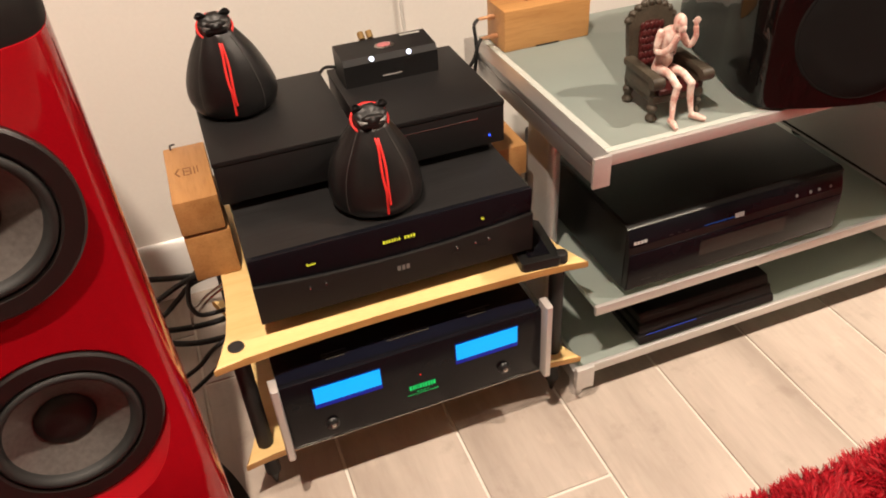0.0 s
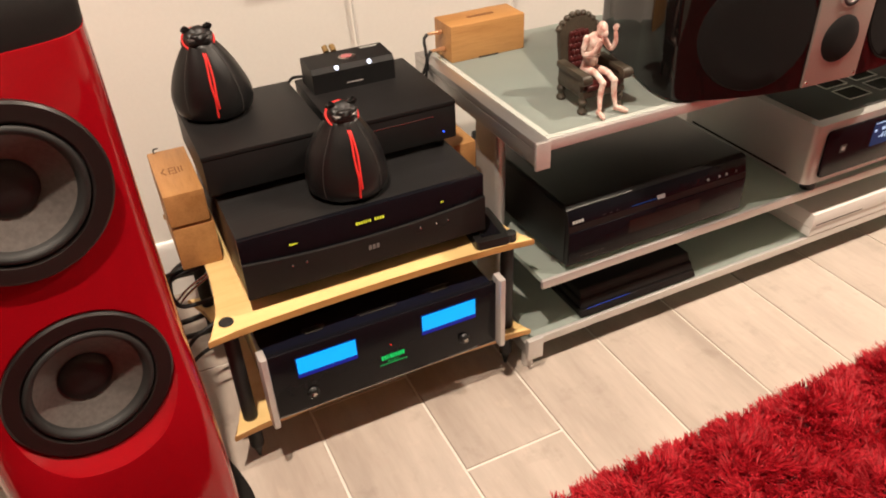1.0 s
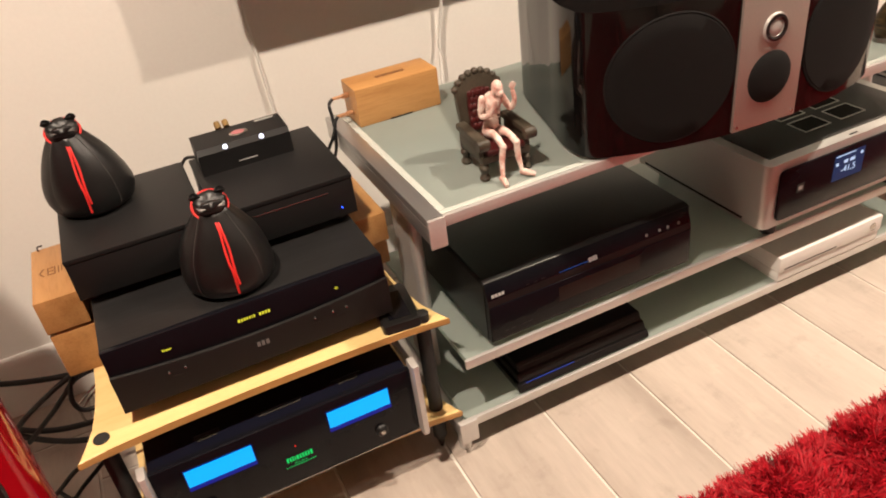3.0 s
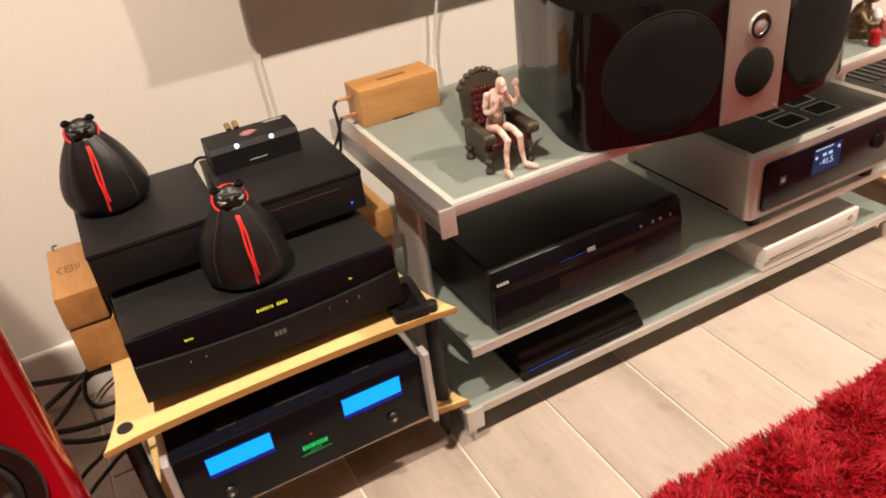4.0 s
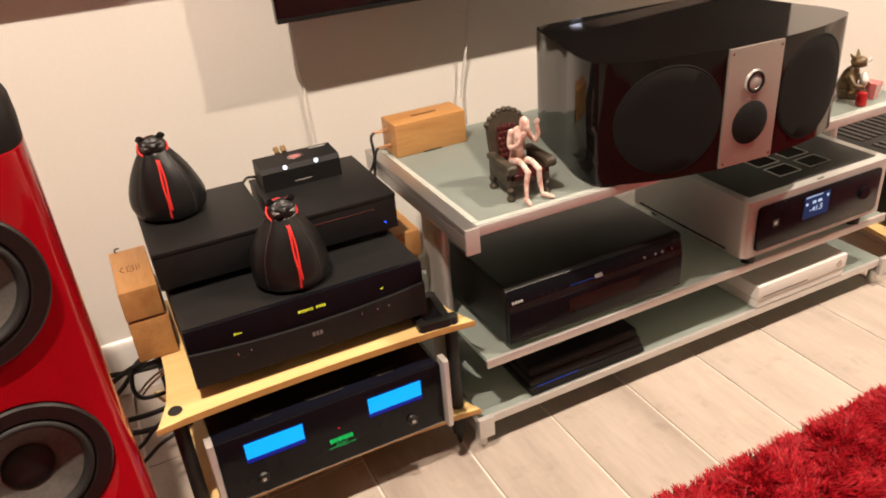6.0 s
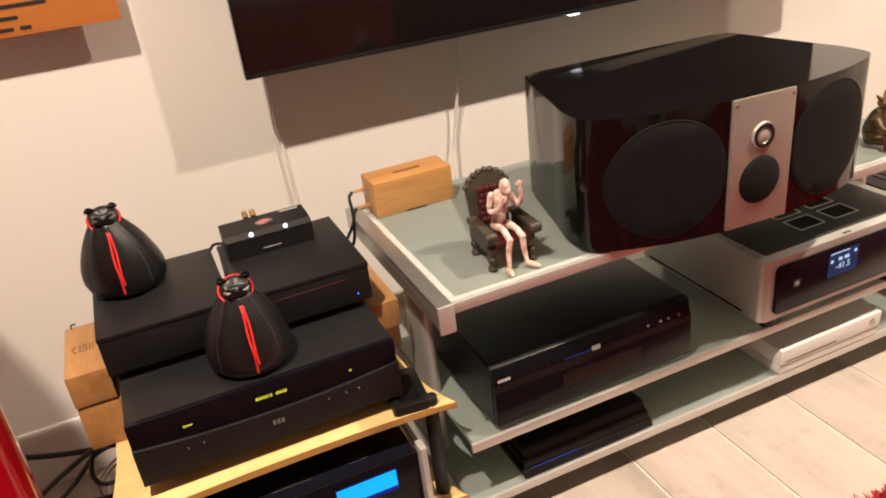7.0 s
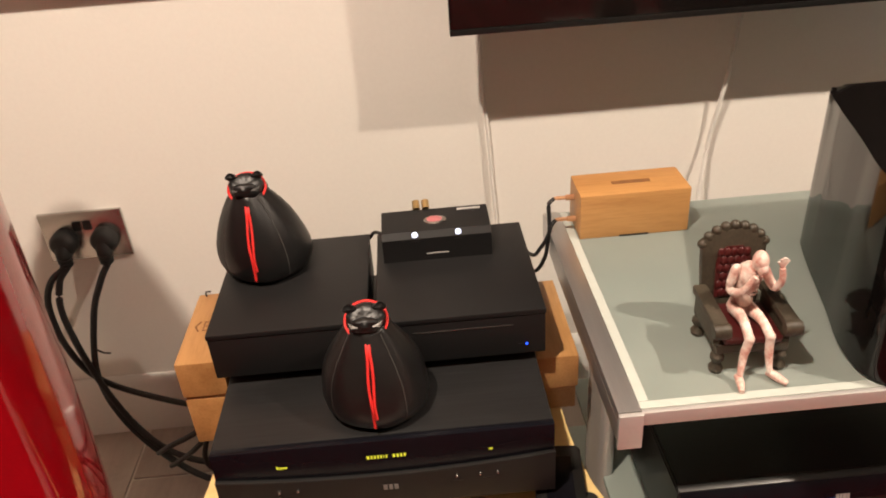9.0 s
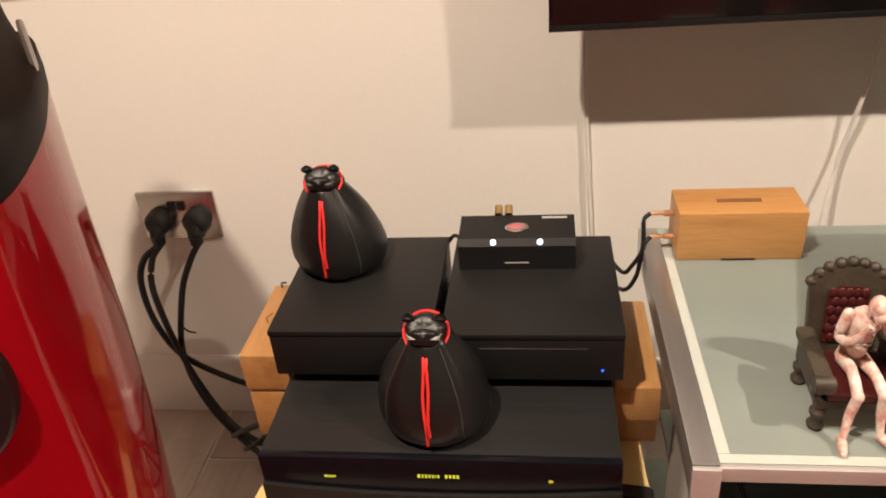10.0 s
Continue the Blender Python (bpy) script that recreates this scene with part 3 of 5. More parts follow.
# ---- drawstring leather bags ----
def leather_bag(x, y, z, label, lean, turn, fat, tall):
    """A pear-shaped pouch of four panels; its gathered mouth is tied with a cord and nods to the front."""
    bag = thing("leather_bag", x, y, z, label, "leather bag", rz=turn, group="leather bags")
    bag.scale = (1.0, 1.0, tall)
    prof = [(0.048, 0.0), (0.063, 0.003), (0.0725, 0.012), (0.0770, 0.028), (0.0765, 0.042), (0.0735, 0.058), (0.0675, 0.077), (0.0585, 0.097), (0.0480, 0.115), (0.0380, 0.130), (0.0310, 0.140), (0.0265, 0.147)]
    steps = 72
    flat = radians(-25)

    def seat(h):
        return lean * max(0.0, (h - 0.02) / 0.12) ** 1.7, -0.005 * max(0.0, (h - 0.07) / 0.07) ** 1.5

    def skin(r, h, a, out=0.0):
        t = max(0.0, (h - 0.03) / 0.12)
        seam = 1 - 0.016 * math.exp(-(((a + 0.15) % (math.pi / 2) - math.pi / 4) / 0.05) ** 2)
        pleat = 1 + 0.05 * t ** 3 * math.sin(8 * a + 1.3)
        lump = 1 + 0.045 * noise.noise(Vector((math.cos(a) * 1.4 + x * 9, math.sin(a) * 1.4, h * 18)))
        belly = 1 - 0.06 * math.sin(a - flat) ** 2 * (1 - 0.6 * t)
        q = r * fat * seam * pleat * lump * belly + out
        cx, cy = seat(h)
        return (cx + q * math.cos(a), cy + q * math.sin(a), h)

    part("body", loft([[skin(r, h, 2 * math.pi * i / steps) for i in range(steps)] for r, h in prof]), M_LEATHER, bag, "soft black leather pouch", smooth=80)
    for a in (-math.pi * 0.25 - 0.15, -math.pi * 0.75 - 0.15):
        part("seam", tube([skin(r, h, a, 0.0002) for r, h in prof[1:-1]], 0.0006, 6, per=4), M_STITCH, bag, "fine grey stitched seam")
    # The head of the pouch: its axis leans to the front.
    hx, hy = seat(0.147)
    nod = Matrix.Translation((hx, hy - 0.004, 0.151)) @ Matrix.Rotation(radians(42), 4, "X")
    rings = []
    for r, h, fold in ((0.0275, -0.012, 0.0), (0.0240, -0.002, 0.02), (0.0225, 0.005, 0.03), (0.0225, 0.011, 0.05), (0.0205, 0.016, 0.05), (0.0150, 0.0185, 0.04), (0.0085, 0.0175, 0.03), (0.0020, 0.0165, 0.0)):
        ring = []
        for i in range(48):
            a = 2 * math.pi * i / 48
            q = r * (1 + fold * math.sin(5 * a + 0.6 + lean * 40) + 0.4 * fold * math.sin(11 * a))
            ring.append((q * math.cos(a), q * 0.88 * math.sin(a), h + 0.010 * fold * math.cos(6 * a)))
        rings.append(ring)
    part("gathered_mouth", loft(rings, m=nod), M_LEATHER, bag, "ruffled leather mouth", smooth=80)
    fold = loft([[(w * math.cos(a) * (1 + 0.12 * math.sin(3 * a)), yy + d * math.sin(a), zz + 0.0020 * math.cos(2 * a)) for a in [2 * math.pi * i / 28 for i in range(28)]] for w, d, yy, zz in ((0.0135, 0.0075, -0.0060, 0.008), (0.0150, 0.0085, -0.0070, 0.0150), (0.0140, 0.0080, -0.0075, 0.0200), (0.0095, 0.0055, -0.0070, 0.0228), (0.0035, 0.0020, -0.0065, 0.0235))], m=nod)
    part("front_fold", fold, M_LEATHER, bag, "leather folded over to the front", smooth=80)
    for sx in (-1, 1):
        tip = loft([[(sx * (ox + w * math.cos(a)), oy + w * 0.55 * math.sin(a) - cup * math.cos(a) ** 2, oz) for a in [2 * math.pi * i / 20 for i in range(20)]] for w, ox, oy, oz, cup in ((0.0060, 0.0125, 0.009, 0.005, 0.0), (0.0078, 0.0150, 0.0115, 0.012, 0.001), (0.0086, 0.0172, 0.0135, 0.018, 0.002), (0.0066, 0.0182, 0.0142, 0.0220, 0.003), (0.0042, 0.0182, 0.0138, 0.0190, 0.003), (0.0015, 0.0178, 0.0132, 0.0165, 0.002))], m=nod)
        part("leather_tip", tip, M_LEATHER, bag, "curled leather corner", smooth=80)
        for k in range(3):
            fray = tube([(sx * 0.0085, -0.0125, 0.0212), (sx * (0.0140 + 0.001 * k), -0.0125 + 0.0018 * k, 0.0190), (sx * (0.0180 + 0.0008 * k), -0.0125 + 0.0034 * k, 0.0160)], 0.0005, 6, m=nod)
            part("raw_edge", fray, M_GREYTEXT if lean > 0 else M_DULLTEXT, bag, "pale frayed leather edge")
    loop = [(0.0252 * math.cos(a), 0.0246 * math.sin(a), -0.0005) for a in [2 * math.pi * k / 36 for k in range(37)]]
    part("drawcord", tube(loop, 0.0018, 8, per=0, m=nod), M_CORD, bag, "red drawcord round the neck")
    for sx, drop in ((-1, 0.016), (1, 0.034)):
        pts = [nod @ Vector((sx * 0.002, -0.0258, 0.0022))]
        for h in (0.126, 0.112, 0.094, 0.074, 0.054, drop):
            r = float(np.interp(h, [p[1] for p in prof], [p[0] for p in prof]))
            cx = seat(h)[0]
            wish = hx * (0.95 + 0.35 * (1 - h / 0.14)) - cx
            px, py, pz = skin(r, h, -math.pi / 2 + math.asin(wish / (r * fat)), 0.0016)
            pts.append((px + sx * 0.0022 + 0.0010 * math.sin(h * 70 + sx), py, pz))
        part("cord_end", tube(pts, 0.0018, 8, per=5), M_CORD, bag, "hanging red cord end")
    return bag


leather_bag(0.092, 1.455, BOX_TOP, "black leather drawstring bag with red cord on the power supply", -0.005, 2, 0.875, 0.87)
leather_bag(0.244, 1.236, PRE_TOP, "black leather drawstring bag with frayed pale edges on the preamplifier", 0.001, 0, 0.885, 0.90)


# ---- wooden filter boxes ----
def filter_box(x0, x1, y0, y1, z0, z1, mat, label, rz=0.0, marks=0):
    cx, cy = (x0 + x1) / 2, (y0 + y1) / 2
    bxt = thing("wooden_filter_box", cx, cy, z0, label, "wooden box", rz=rz, group="wooden filter boxes")
    hx, hy, h = (x1 - x0) / 2, (y1 - y0) / 2, z1 - z0
    part("block", box(-hx, hx, -hy, hy, 0, h, 0.0028, 2), mat, bxt)
    if marks:
        for tilt, cy0 in ((28, -0.006), (-28, 0.006)):
            part("branded_mark", box(-0.0012, 0.0012, -0.007, 0.007, h + 0.0001, h + 0.0005, m=Matrix.Translation((-hx * 0.52, cy0, 0)) @ Matrix.Rotation(radians(tilt), 4, "Z")), M_BURN, bxt)
        for x0m, x1m, y0m, y1m in ((-0.0085, -0.0065, -0.012, 0.012), (-0.0060, 0.0015, 0.009, 0.011), (-0.0060, 0.0015, -0.001, 0.001), (-0.0060, 0.0015, -0.012, -0.010), (0.0020, 0.0040, -0.012, 0.012), (0.0075, 0.0095, -0.012, 0.010), (0.0125, 0.0142, -0.009, 0.012)):
            part("branded_mark", box(x0m, x1m, y0m, y1m, h + 0.0001, h + 0.0005), M_BURN, bxt)
    return bxt


filter_box(-0.036, 0.0330, 1.334, 1.506, RZ + 0.001, RZ + 0.0830, M_OAK_Y, "oiled cherry block on the rack under another block")
fb = filter_box(-0.037, 0.0285, 1.332, 1.506, RZ + 0.0885, RZ + 0.1480, M_OAK_Y, "oiled cherry filter box with branded marks, stacked on a block", marks=5)
for fx in (-0.024, 0.024):
    for fy in (-0.070, 0.070):
        part("foot", lathe([(0.0, -0.0055), (0.005, -0.0055), (0.006, 0.0), (0.0, 0.0)], 14, m=Matrix.Translation((fx, fy, 0))), M_RUBBER, fb)
part("wire_stub", tube([(-0.020, 0.080, 0.058), (-0.020, 0.082, 0.066), (-0.012, 0.080, 0.068)], 0.0014, 8), M_RUBBER, fb)
filter_box(0.4615, 0.5230, 1.335, 1.535, RZ + 0.001, RZ + 0.0640, M_OAK_Y, "oiled cherry block on the rack under another block")
filter_box(0.4615, 0.5200, 1.308, 1.500, RZ + 0.0645, RZ + 0.1200, M_OAK_Y, "oiled cherry filter box beside the preamplifier")

TOPZ = 0.516
tb = filter_box(0.554, 0.718, 1.470, 1.545, TOPZ, TOPZ + 0.072, M_OAK_X, "oiled cherry filter box with two copper plugs on the glass shelf")
part("branded_mark", box(-0.028, 0.030, -0.006, 0.004, 0.0721, 0.0725), M_BURN, tb)
part("felt_pad", box(-0.022, 0.022, -0.0382, -0.030, -0.001 + 0.0012, 0.003), M_RUBBER, tb)
for pz, py in ((0.052, 0.004), (0.022, -0.008)):
    part("plug", lathe([(0.0, 0.0), (0.0045, 0.0), (0.0045, 0.012), (0.0030, 0.013), (0.0030, 0.026), (0.0018, 0.032), (0.0, 0.032)], 16, m=Matrix.Translation((-0.083, py, pz)) @ Matrix.Rotation(radians(-90), 4, "Y")), M_COPPER, tb, "copper plug")


# ---- cables by the filter boxes ----
def cable(name, points, radius, mat, label, sides=8):
    return solo(name, tube(points, radius, sides), mat, label, "cable", smooth=80)


cable("speaker_cable", [(0.523, 1.512, 0.568), (0.514, 1.508, 0.560), (0.514, 1.503, 0.538), (0.512, 1.498, 0.515), (0.500, 1.500, 0.490), (0.488, 1.515, 0.470), (0.468, 1.60, 0.455)], 0.0032, M_BRAID, "black twisted cable hanging from a copper plug")
cable("speaker_cable", [(0.523, 1.499, 0.538), (0.515, 1.496, 0.528), (0.511, 1.495, 0.505), (0.506, 1.500, 0.470), (0.492, 1.520, 0.435), (0.470, 1.61, 0.400)], 0.0032, M_BRAID, "black twisted cable hanging from a copper plug")
cable("link_cable", [(0.236, 1.5235, 0.520), (0.247, 1.512, 0.537), (0.2620, 1.488, 0.545)], 0.0028, M_RUBBER, "short black link cable behind the boxes")


# ---- aluminium and frosted glass stand ----
stand = thing("media_stand", 0, 0, 0, "low aluminium media stand with three frosted glass shelves", "media stand")


def stand_shelf(name, x0, x1, y0, y1, z, block):
    glass = part(name, prism(rounded(x0 + 0.004, x1 - 0.004, y0 + 0.004, y1, 0.006), z - 0.010, z, 0.0012), M_GLASS, stand, "frosted grey-green glass shelf")
    part("front_rail", box(x0 + block, x1 - block, y0 - 0.004, y0 + 0.003, z - 0.0165, z + 0.0015, 0.0012), M_ALU_CAP, glass, "slim aluminium front rail")
    return glass


SX0, SX1, SY0, SY1 = 0.514, 1.655, 1.094, 1.560
top = stand_shelf("top_shelf", SX0 + 0.010, SX1 - 0.010, SY0 + 0.004, SY1, TOPZ, 0.016)
for sx in (SX0, SX1 - 0.026):
    part("side_rail", box(sx, sx + 0.026, SY0 + 0.0025, SY1, TOPZ - 0.040, TOPZ - 0.0115, 0.002), M_ALU_Y, stand, "square aluminium side rail")
    part("side_cover", box(sx, sx + 0.026, SY0 + 0.004, SY1, TOPZ - 0.0113, TOPZ + 0.002, 0.0015), M_ALU_Y, stand, "brushed aluminium side edge")
    part("corner_block", box(sx - 0.0005, sx + 0.0265, SY0 - 0.004, SY0 + 0.002, TOPZ - 0.046, TOPZ + 0.0024, 0.0012), M_ALU_CAP, stand, "satin end cap of the rail")
part("glass_border", box(SX0 + 0.0265, SX0 + 0.038, SY0 + 0.020, SY1 - 0.002, TOPZ + 0.0004, TOPZ + 0.0009), M_GLASSEDGE, top, "pale clear border of the glass")
part("glass_border", box(SX0 + 0.0265, SX1 - 0.0265, SY0 + 0.008, SY0 + 0.0195, TOPZ + 0.0004, TOPZ + 0.0009), M_GLASSEDGE, top, "pale clear border of the glass")
MIDZ, LOWZ = 0.217, 0.077
mid = stand_shelf("middle_shelf", 0.552, 1.660, 1.116, 1.50, MIDZ, 0.0)
low = stand_shelf("bottom_shelf", 0.540, 1.700, 1.122, 1.53, LOWZ, 0.016)
for sx in (0.528, 1.688):
    part("side_rail", box(sx, sx + 0.028, 1.122, 1.53, LOWZ - 0.040, LOWZ - 0.0115, 0.002), M_ALU_Y, stand, "square aluminium side rail")
    part("corner_block", box(sx - 0.003, sx + 0.031, 1.110, 1.1215, LOWZ - 0.042, LOWZ + 0.006, 0.0015), M_ALU_CAP, stand, "satin end cap of the rail")
    for fy in (1.14, 1.48):
        part("foot", lathe([(0.0, 0.0), (0.012, 0.0), (0.012, LOWZ - 0.0401), (0.0, LOWZ - 0.040)], 16, m=Matrix.Translation((sx + 0.014, fy, 0))), M_ALU_CAP, stand)
for px in (0.548, 1.640):
    part("column", prism(rounded(px, px + 0.024, 1.28, 1.37, 0.011), LOWZ + 0.001, TOPZ - 0.011, 0.0), M_ALU_CAP, stand, "oval satin aluminium column")
part("rear_beam", box(0.573, 1.639, 1.365, 1.395, MIDZ - 0.045, MIDZ - 0.0105, 0.003), M_ALU, stand)


# ---- disc player on the middle shelf ----
br = thing("bluray_player", 0.605, 1.118, MIDZ, "glossy black disc player with slim blue light on the glass shelf", "disc player")
W = 0.420
prof = [(0.0, 0.014), (0.0, 0.088), (0.002, 0.098), (0.011, 0.129), (0.016, 0.132), (0.372, 0.132), (0.372, 0.014)]
body = bmesh.new()
loft([[(x, y, z) for y, z in prof] for x in (0.0015, W - 0.0015)], bm=body)
body = part("body", body, M_SATIN, br, "black case with slanted glossy upper front")
part("top_plate", box(0.004, W - 0.004, 0.020, 0.368, 0.1322, 0.1342, 0.0008), M_SATIN, br, "smooth black top plate")
part("side_panel", box(0.0, 0.0013, 0.010, 0.372, 0.014, 0.128, 0), M_SATIN, br)
part("side_panel", box(W - 0.0013, W, 0.010, 0.372, 0.014, 0.128, 0), M_SATIN, br)
SL = Matrix.Translation((0, 0.002, 0.098)) @ Matrix.Rotation(math.atan2(0.031, 0.009), 4, "X")
part("glossy_strip", box(0.003, W - 0.003, 0.001, 0.031, 0.0002, 0.0012, 0.0004, m=SL), M_PANEL, br, "glossy black slanted strip")
part("lower_front", box(0.003, W - 0.003, -0.0022, -0.0002, 0.018, 0.086, 0.0008), M_PANEL, br, "glossy black lower front")
part("display_window", box(0.135, 0.305, -0.0032, -0.0024, 0.045, 0.075, 0), surface("dark_red_window", (0.007, 0.003, 0.003), 0.2, vary=0.1, relief=0), br, "dark red display window")
part("light_line", box(0.140, 0.215, 0.003, 0.0042, 0.0013, 0.0017, m=SL), glowing("soft_blue_line", (0.02, 0.10, 0.40), 0.35), br, "thin blue light line")
part("format_mark", moved(bars([0.004, 0.003, 0.005, 0.003], 0.0008, 0.008), SL @ Matrix.Translation((0.208, 0.005, 0.0014))), M_GREYTEXT, br, "pale disc format mark")
part("brand_mark", moved(bars([0.0045, 0.005, 0.0045, 0.005], 0.0015, 0.0052), SL @ Matrix.Translation((0.022, 0.007, 0.0014))), M_GREYTEXT, br, "pale brand mark")
for bx in (0.075, 0.090, 0.105):
    part("caption", box(bx, bx + 0.007, 0.0040, 0.0055, 0.0013, 0.0016, m=SL), M_RING, br)
for bx in (0.322, 0.350, 0.368, 0.392):
    part("button", lathe([(0.0, 0.001), (0.0024, 0.001), (0.0030, 0.0), (0.0, 0.0)], 16, m=SL @ Matrix.Translation((bx, 0.008, 0.0012))), M_DULLTEXT, br, "small chrome button")
part("caption", moved(bars([0.006, 0.010, 0.004, 0.012, 0.008], 0.003, 0.0025), at_front(0.055, -0.0023, 0.030)), M_CAP, br)
for fx in (0.05, W - 0.05):
    for fy in (0.04, 0.33):
        part("foot", lathe([(0.0, 0.0), (0.020, 0.0), (0.021, 0.0141), (0.0, 0.0142)], 20, m=Matrix.Translation((fx, fy, 0))), M_RUBBER, br)


# ---- black game console on the bottom shelf ----
ps = thing("game_console", 0.655, 1.122, LOWZ, "black three-layer game console with blue light on the bottom shelf", "game console")
for k, (z0, z1) in enumerate(((0.004, 0.0185), (0.0205, 0.0365), (0.0385, 0.055))):
    own = bmesh.new()
    f = lambda z: 0.46 * z
    loft([[(x, f(z0), z0), (x, f(z1), z1), (x, 0.300 - 0.02 + f(z1) * 0.4, z1), (x, 0.30, z0)] for x in (0.0 + 0.004 * k, 0.290 - 0.004 * k)], bm=own)
    bmesh.ops.bevel(own, geom=own.edges[:], offset=0.0015, segments=2, affect="EDGES")
    part("slab", own, M_SATIN, ps, "black slanted slab")
part("light_line", box(0.016, 0.120, 0.0066, 0.0074, 0.0188, 0.0202), glowing("faint_blue_line", (0.02, 0.06, 0.40), 0.7), ps, "thin blue light line")
part("gap_core", box(0.010, 0.280, 0.022, 0.28, 0.002, 0.050), M_SLOT, ps)
for fx in (0.03, 0.26):
    for fy in (0.03, 0.27):
        part("foot", lathe([(0.0, 0.0), (0.008, 0.0), (0.008, 0.0041), (0.0, 0.0042)], 12, m=Matrix.Translation((fx, fy, 0))), M_RUBBER, ps)


# ---- white game console on the bottom shelf ----
xb = thing("game_console", 1.262, 1.114, LOWZ, "white slim game console with dark slot on the bottom shelf", "game console")
part("base", box(0.002, 0.286, 0.003, 0.226, 0.004, 0.026, 0.0015), M_WHITE, xb)
part("shell", box(0.0, 0.288, 0.0, 0.228, 0.0275, 0.064, 0.002), M_WHITE, xb, "white perforated upper shell")
part("seam", box(0.004, 0.284, 0.005, 0.224, 0.0262, 0.0274), M_SLOT, xb)
part("disc_slot", box(0.014, 0.158, -0.0005, 0.001, 0.0325, 0.0345), M_SLOT, xb, "dark disc slot")
part("power_button", lathe([(0.0, 0.001), (0.008, 0.001), (0.009, 0.0), (0.0, 0.0)], 24, m=at_front(0.262, -0.0002, 0.044)), M_STEEL, xb, "round silver power button")
for fx in (0.03, 0.26):
    for fy in (0.03, 0.20):
        part("foot", lathe([(0.0, 0.0), (0.010, 0.0), (0.010, 0.0042), (0.0, 0.0043)], 12, m=Matrix.Translation((fx, fy, 0))), M_RUBBER, xb)


# ---- streaming amplifier on the middle shelf ----
nad = thing("streaming_amplifier", 1.176, 1.097, MIDZ, "silver streaming amplifier with black front and blue screen", "amplifier")
NW, NH, ND = 0.432, 0.166, 0.370
case = bmesh.new()
prism(rounded(0.0, NW, 0.0, ND, 0.014), 0.031, NH, 0.0030, bm=case)
case = part("case", case, M_SILVER, nad, "satin silver rounded case")
own = prism(rounded(0.028, NW - 0.028, 0.044, NH - 0.016, 0.010), 0.0, 0.004, 0.0012)
face = part("front_glass", moved(own, Matrix.Translation((0, -0.0008, 0)) @ FRONT), M_PANEL, nad, "black glass front")
part("screen", box(0.162, 0.240, -0.0054, -0.0050, 0.084, 0.139), M_SCREEN, face, "lit blue screen")
part("screen_text", moved(words("-41.5", 0.019), at_front(0.201, -0.0056, 0.104)), M_SCREENTXT, face, "pale lit digits")
part("screen_caption", moved(bars([0.010, 0.012], 0.006, 0.007), at_front(0.201, -0.0056, 0.121)), M_SCREENTXT, face)
for sx, sz in ((0.170, 0.119), (0.232, 0.128)):
    part("screen_icon", lathe([(0.0, 0.0004), (0.0038, 0.0004), (0.0038, 0.0), (0.0, 0.0)], 16, m=at_front(sx, -0.0055, sz)), M_SCREENTXT, face)
part("screen_strip", box(0.165, 0.215, -0.0057, -0.0055, 0.1345, 0.1370), M_SCREENTXT, face)
part("badge", box(0.072, 0.090, -0.0054, -0.0050, 0.092, 0.110), M_CAP, face, "small square badge")
part("badge_mark", box(0.076, 0.086, -0.0057, -0.0055, 0.097, 0.105), M_GREYTEXT, face)
part("volume_knob", lathe([(0.0, 0.004), (0.016, 0.004), (0.0172, 0.0030), (0.0175, 0.0), (0.0, 0.0)], 40, m=at_front(0.355, -0.0049, 0.100)), M_PANEL, face, "black volume knob")
part("power_key", box(NW / 2 - 0.010, NW / 2 + 0.010, 0.006, 0.010, NH - 0.0002, NH + 0.0008), M_SATIN, nad)
panel = part("top_panel", box(0.022, NW - 0.022, 0.022, 0.330, NH + 0.0001, NH + 0.0012, 0.0004), M_ANTHRACITE, nad, "dark grey top panel with four vents")
for vx in (0.152, 0.244):
    for vy in (0.060, 0.122):
        rim = bmesh.new()
        for a0, a1, b0, b1 in ((vx, vx + 0.066, vy, vy + 0.0022), (vx, vx + 0.066, vy + 0.0458, vy + 0.048), (vx, vx + 0.0022, vy + 0.0022, vy + 0.0458), (vx + 0.0638, vx + 0.066, vy + 0.0022, vy + 0.0458)):
            box(a0, a1, b0, b1, NH + 0.0013, NH + 0.0028, bm=rim)
        rim = part("vent", rim, M_ALU_CAP, panel, "square vent with bright rim")
        part("grille", box(vx + 0.0024, vx + 0.0636, vy + 0.0024, vy + 0.0456, NH + 0.0013, NH + 0.0017), M_CLOTH, rim)
for fx in (0.05, NW - 0.05):
    for fy in (0.03, 0.33):
        part("foot", lathe([(0.0, 0.0), (0.015, 0.0), (0.018, 0.0311), (0.0, 0.0312)], 20, m=Matrix.Translation((fx, fy, 0))), M_RUBBER, nad)
part("side_slit", box(-0.0006, 0.0004, 0.05, 0.34, 0.036, 0.041), M_SLOT, nad)


# ---- centre loudspeaker ----
cs = thing("centre_speaker", 1.075, 1.035, TOPZ + 0.002, "glossy black centre loudspeaker with a champagne driver plate", "loudspeaker", rz=-2.8)
plan_half = [(0.062, 0.000), (0.11, 0.005), (0.17, 0.015), (0.23, 0.033), (0.268, 0.050), (0.284, 0.066), (0.289, 0.090), (0.287, 0.13), (0.271, 0.20), (0.255, 0.28), (0.241, 0.340), (0.231, 0.363), (0.208, 0.374), (0.1, 0.378)]
plan = [(p.x, p.y) for p in smooth_path([(x, y, 0) for x, y in plan_half], 4)]
outline = plan + [(-x, y) for x, y in plan[::-1]]
part("cabinet", prism(outline, 0.004, 0.228, 0.006, 3), M_GLOSS, cs, "high-gloss black bowed cabinet")
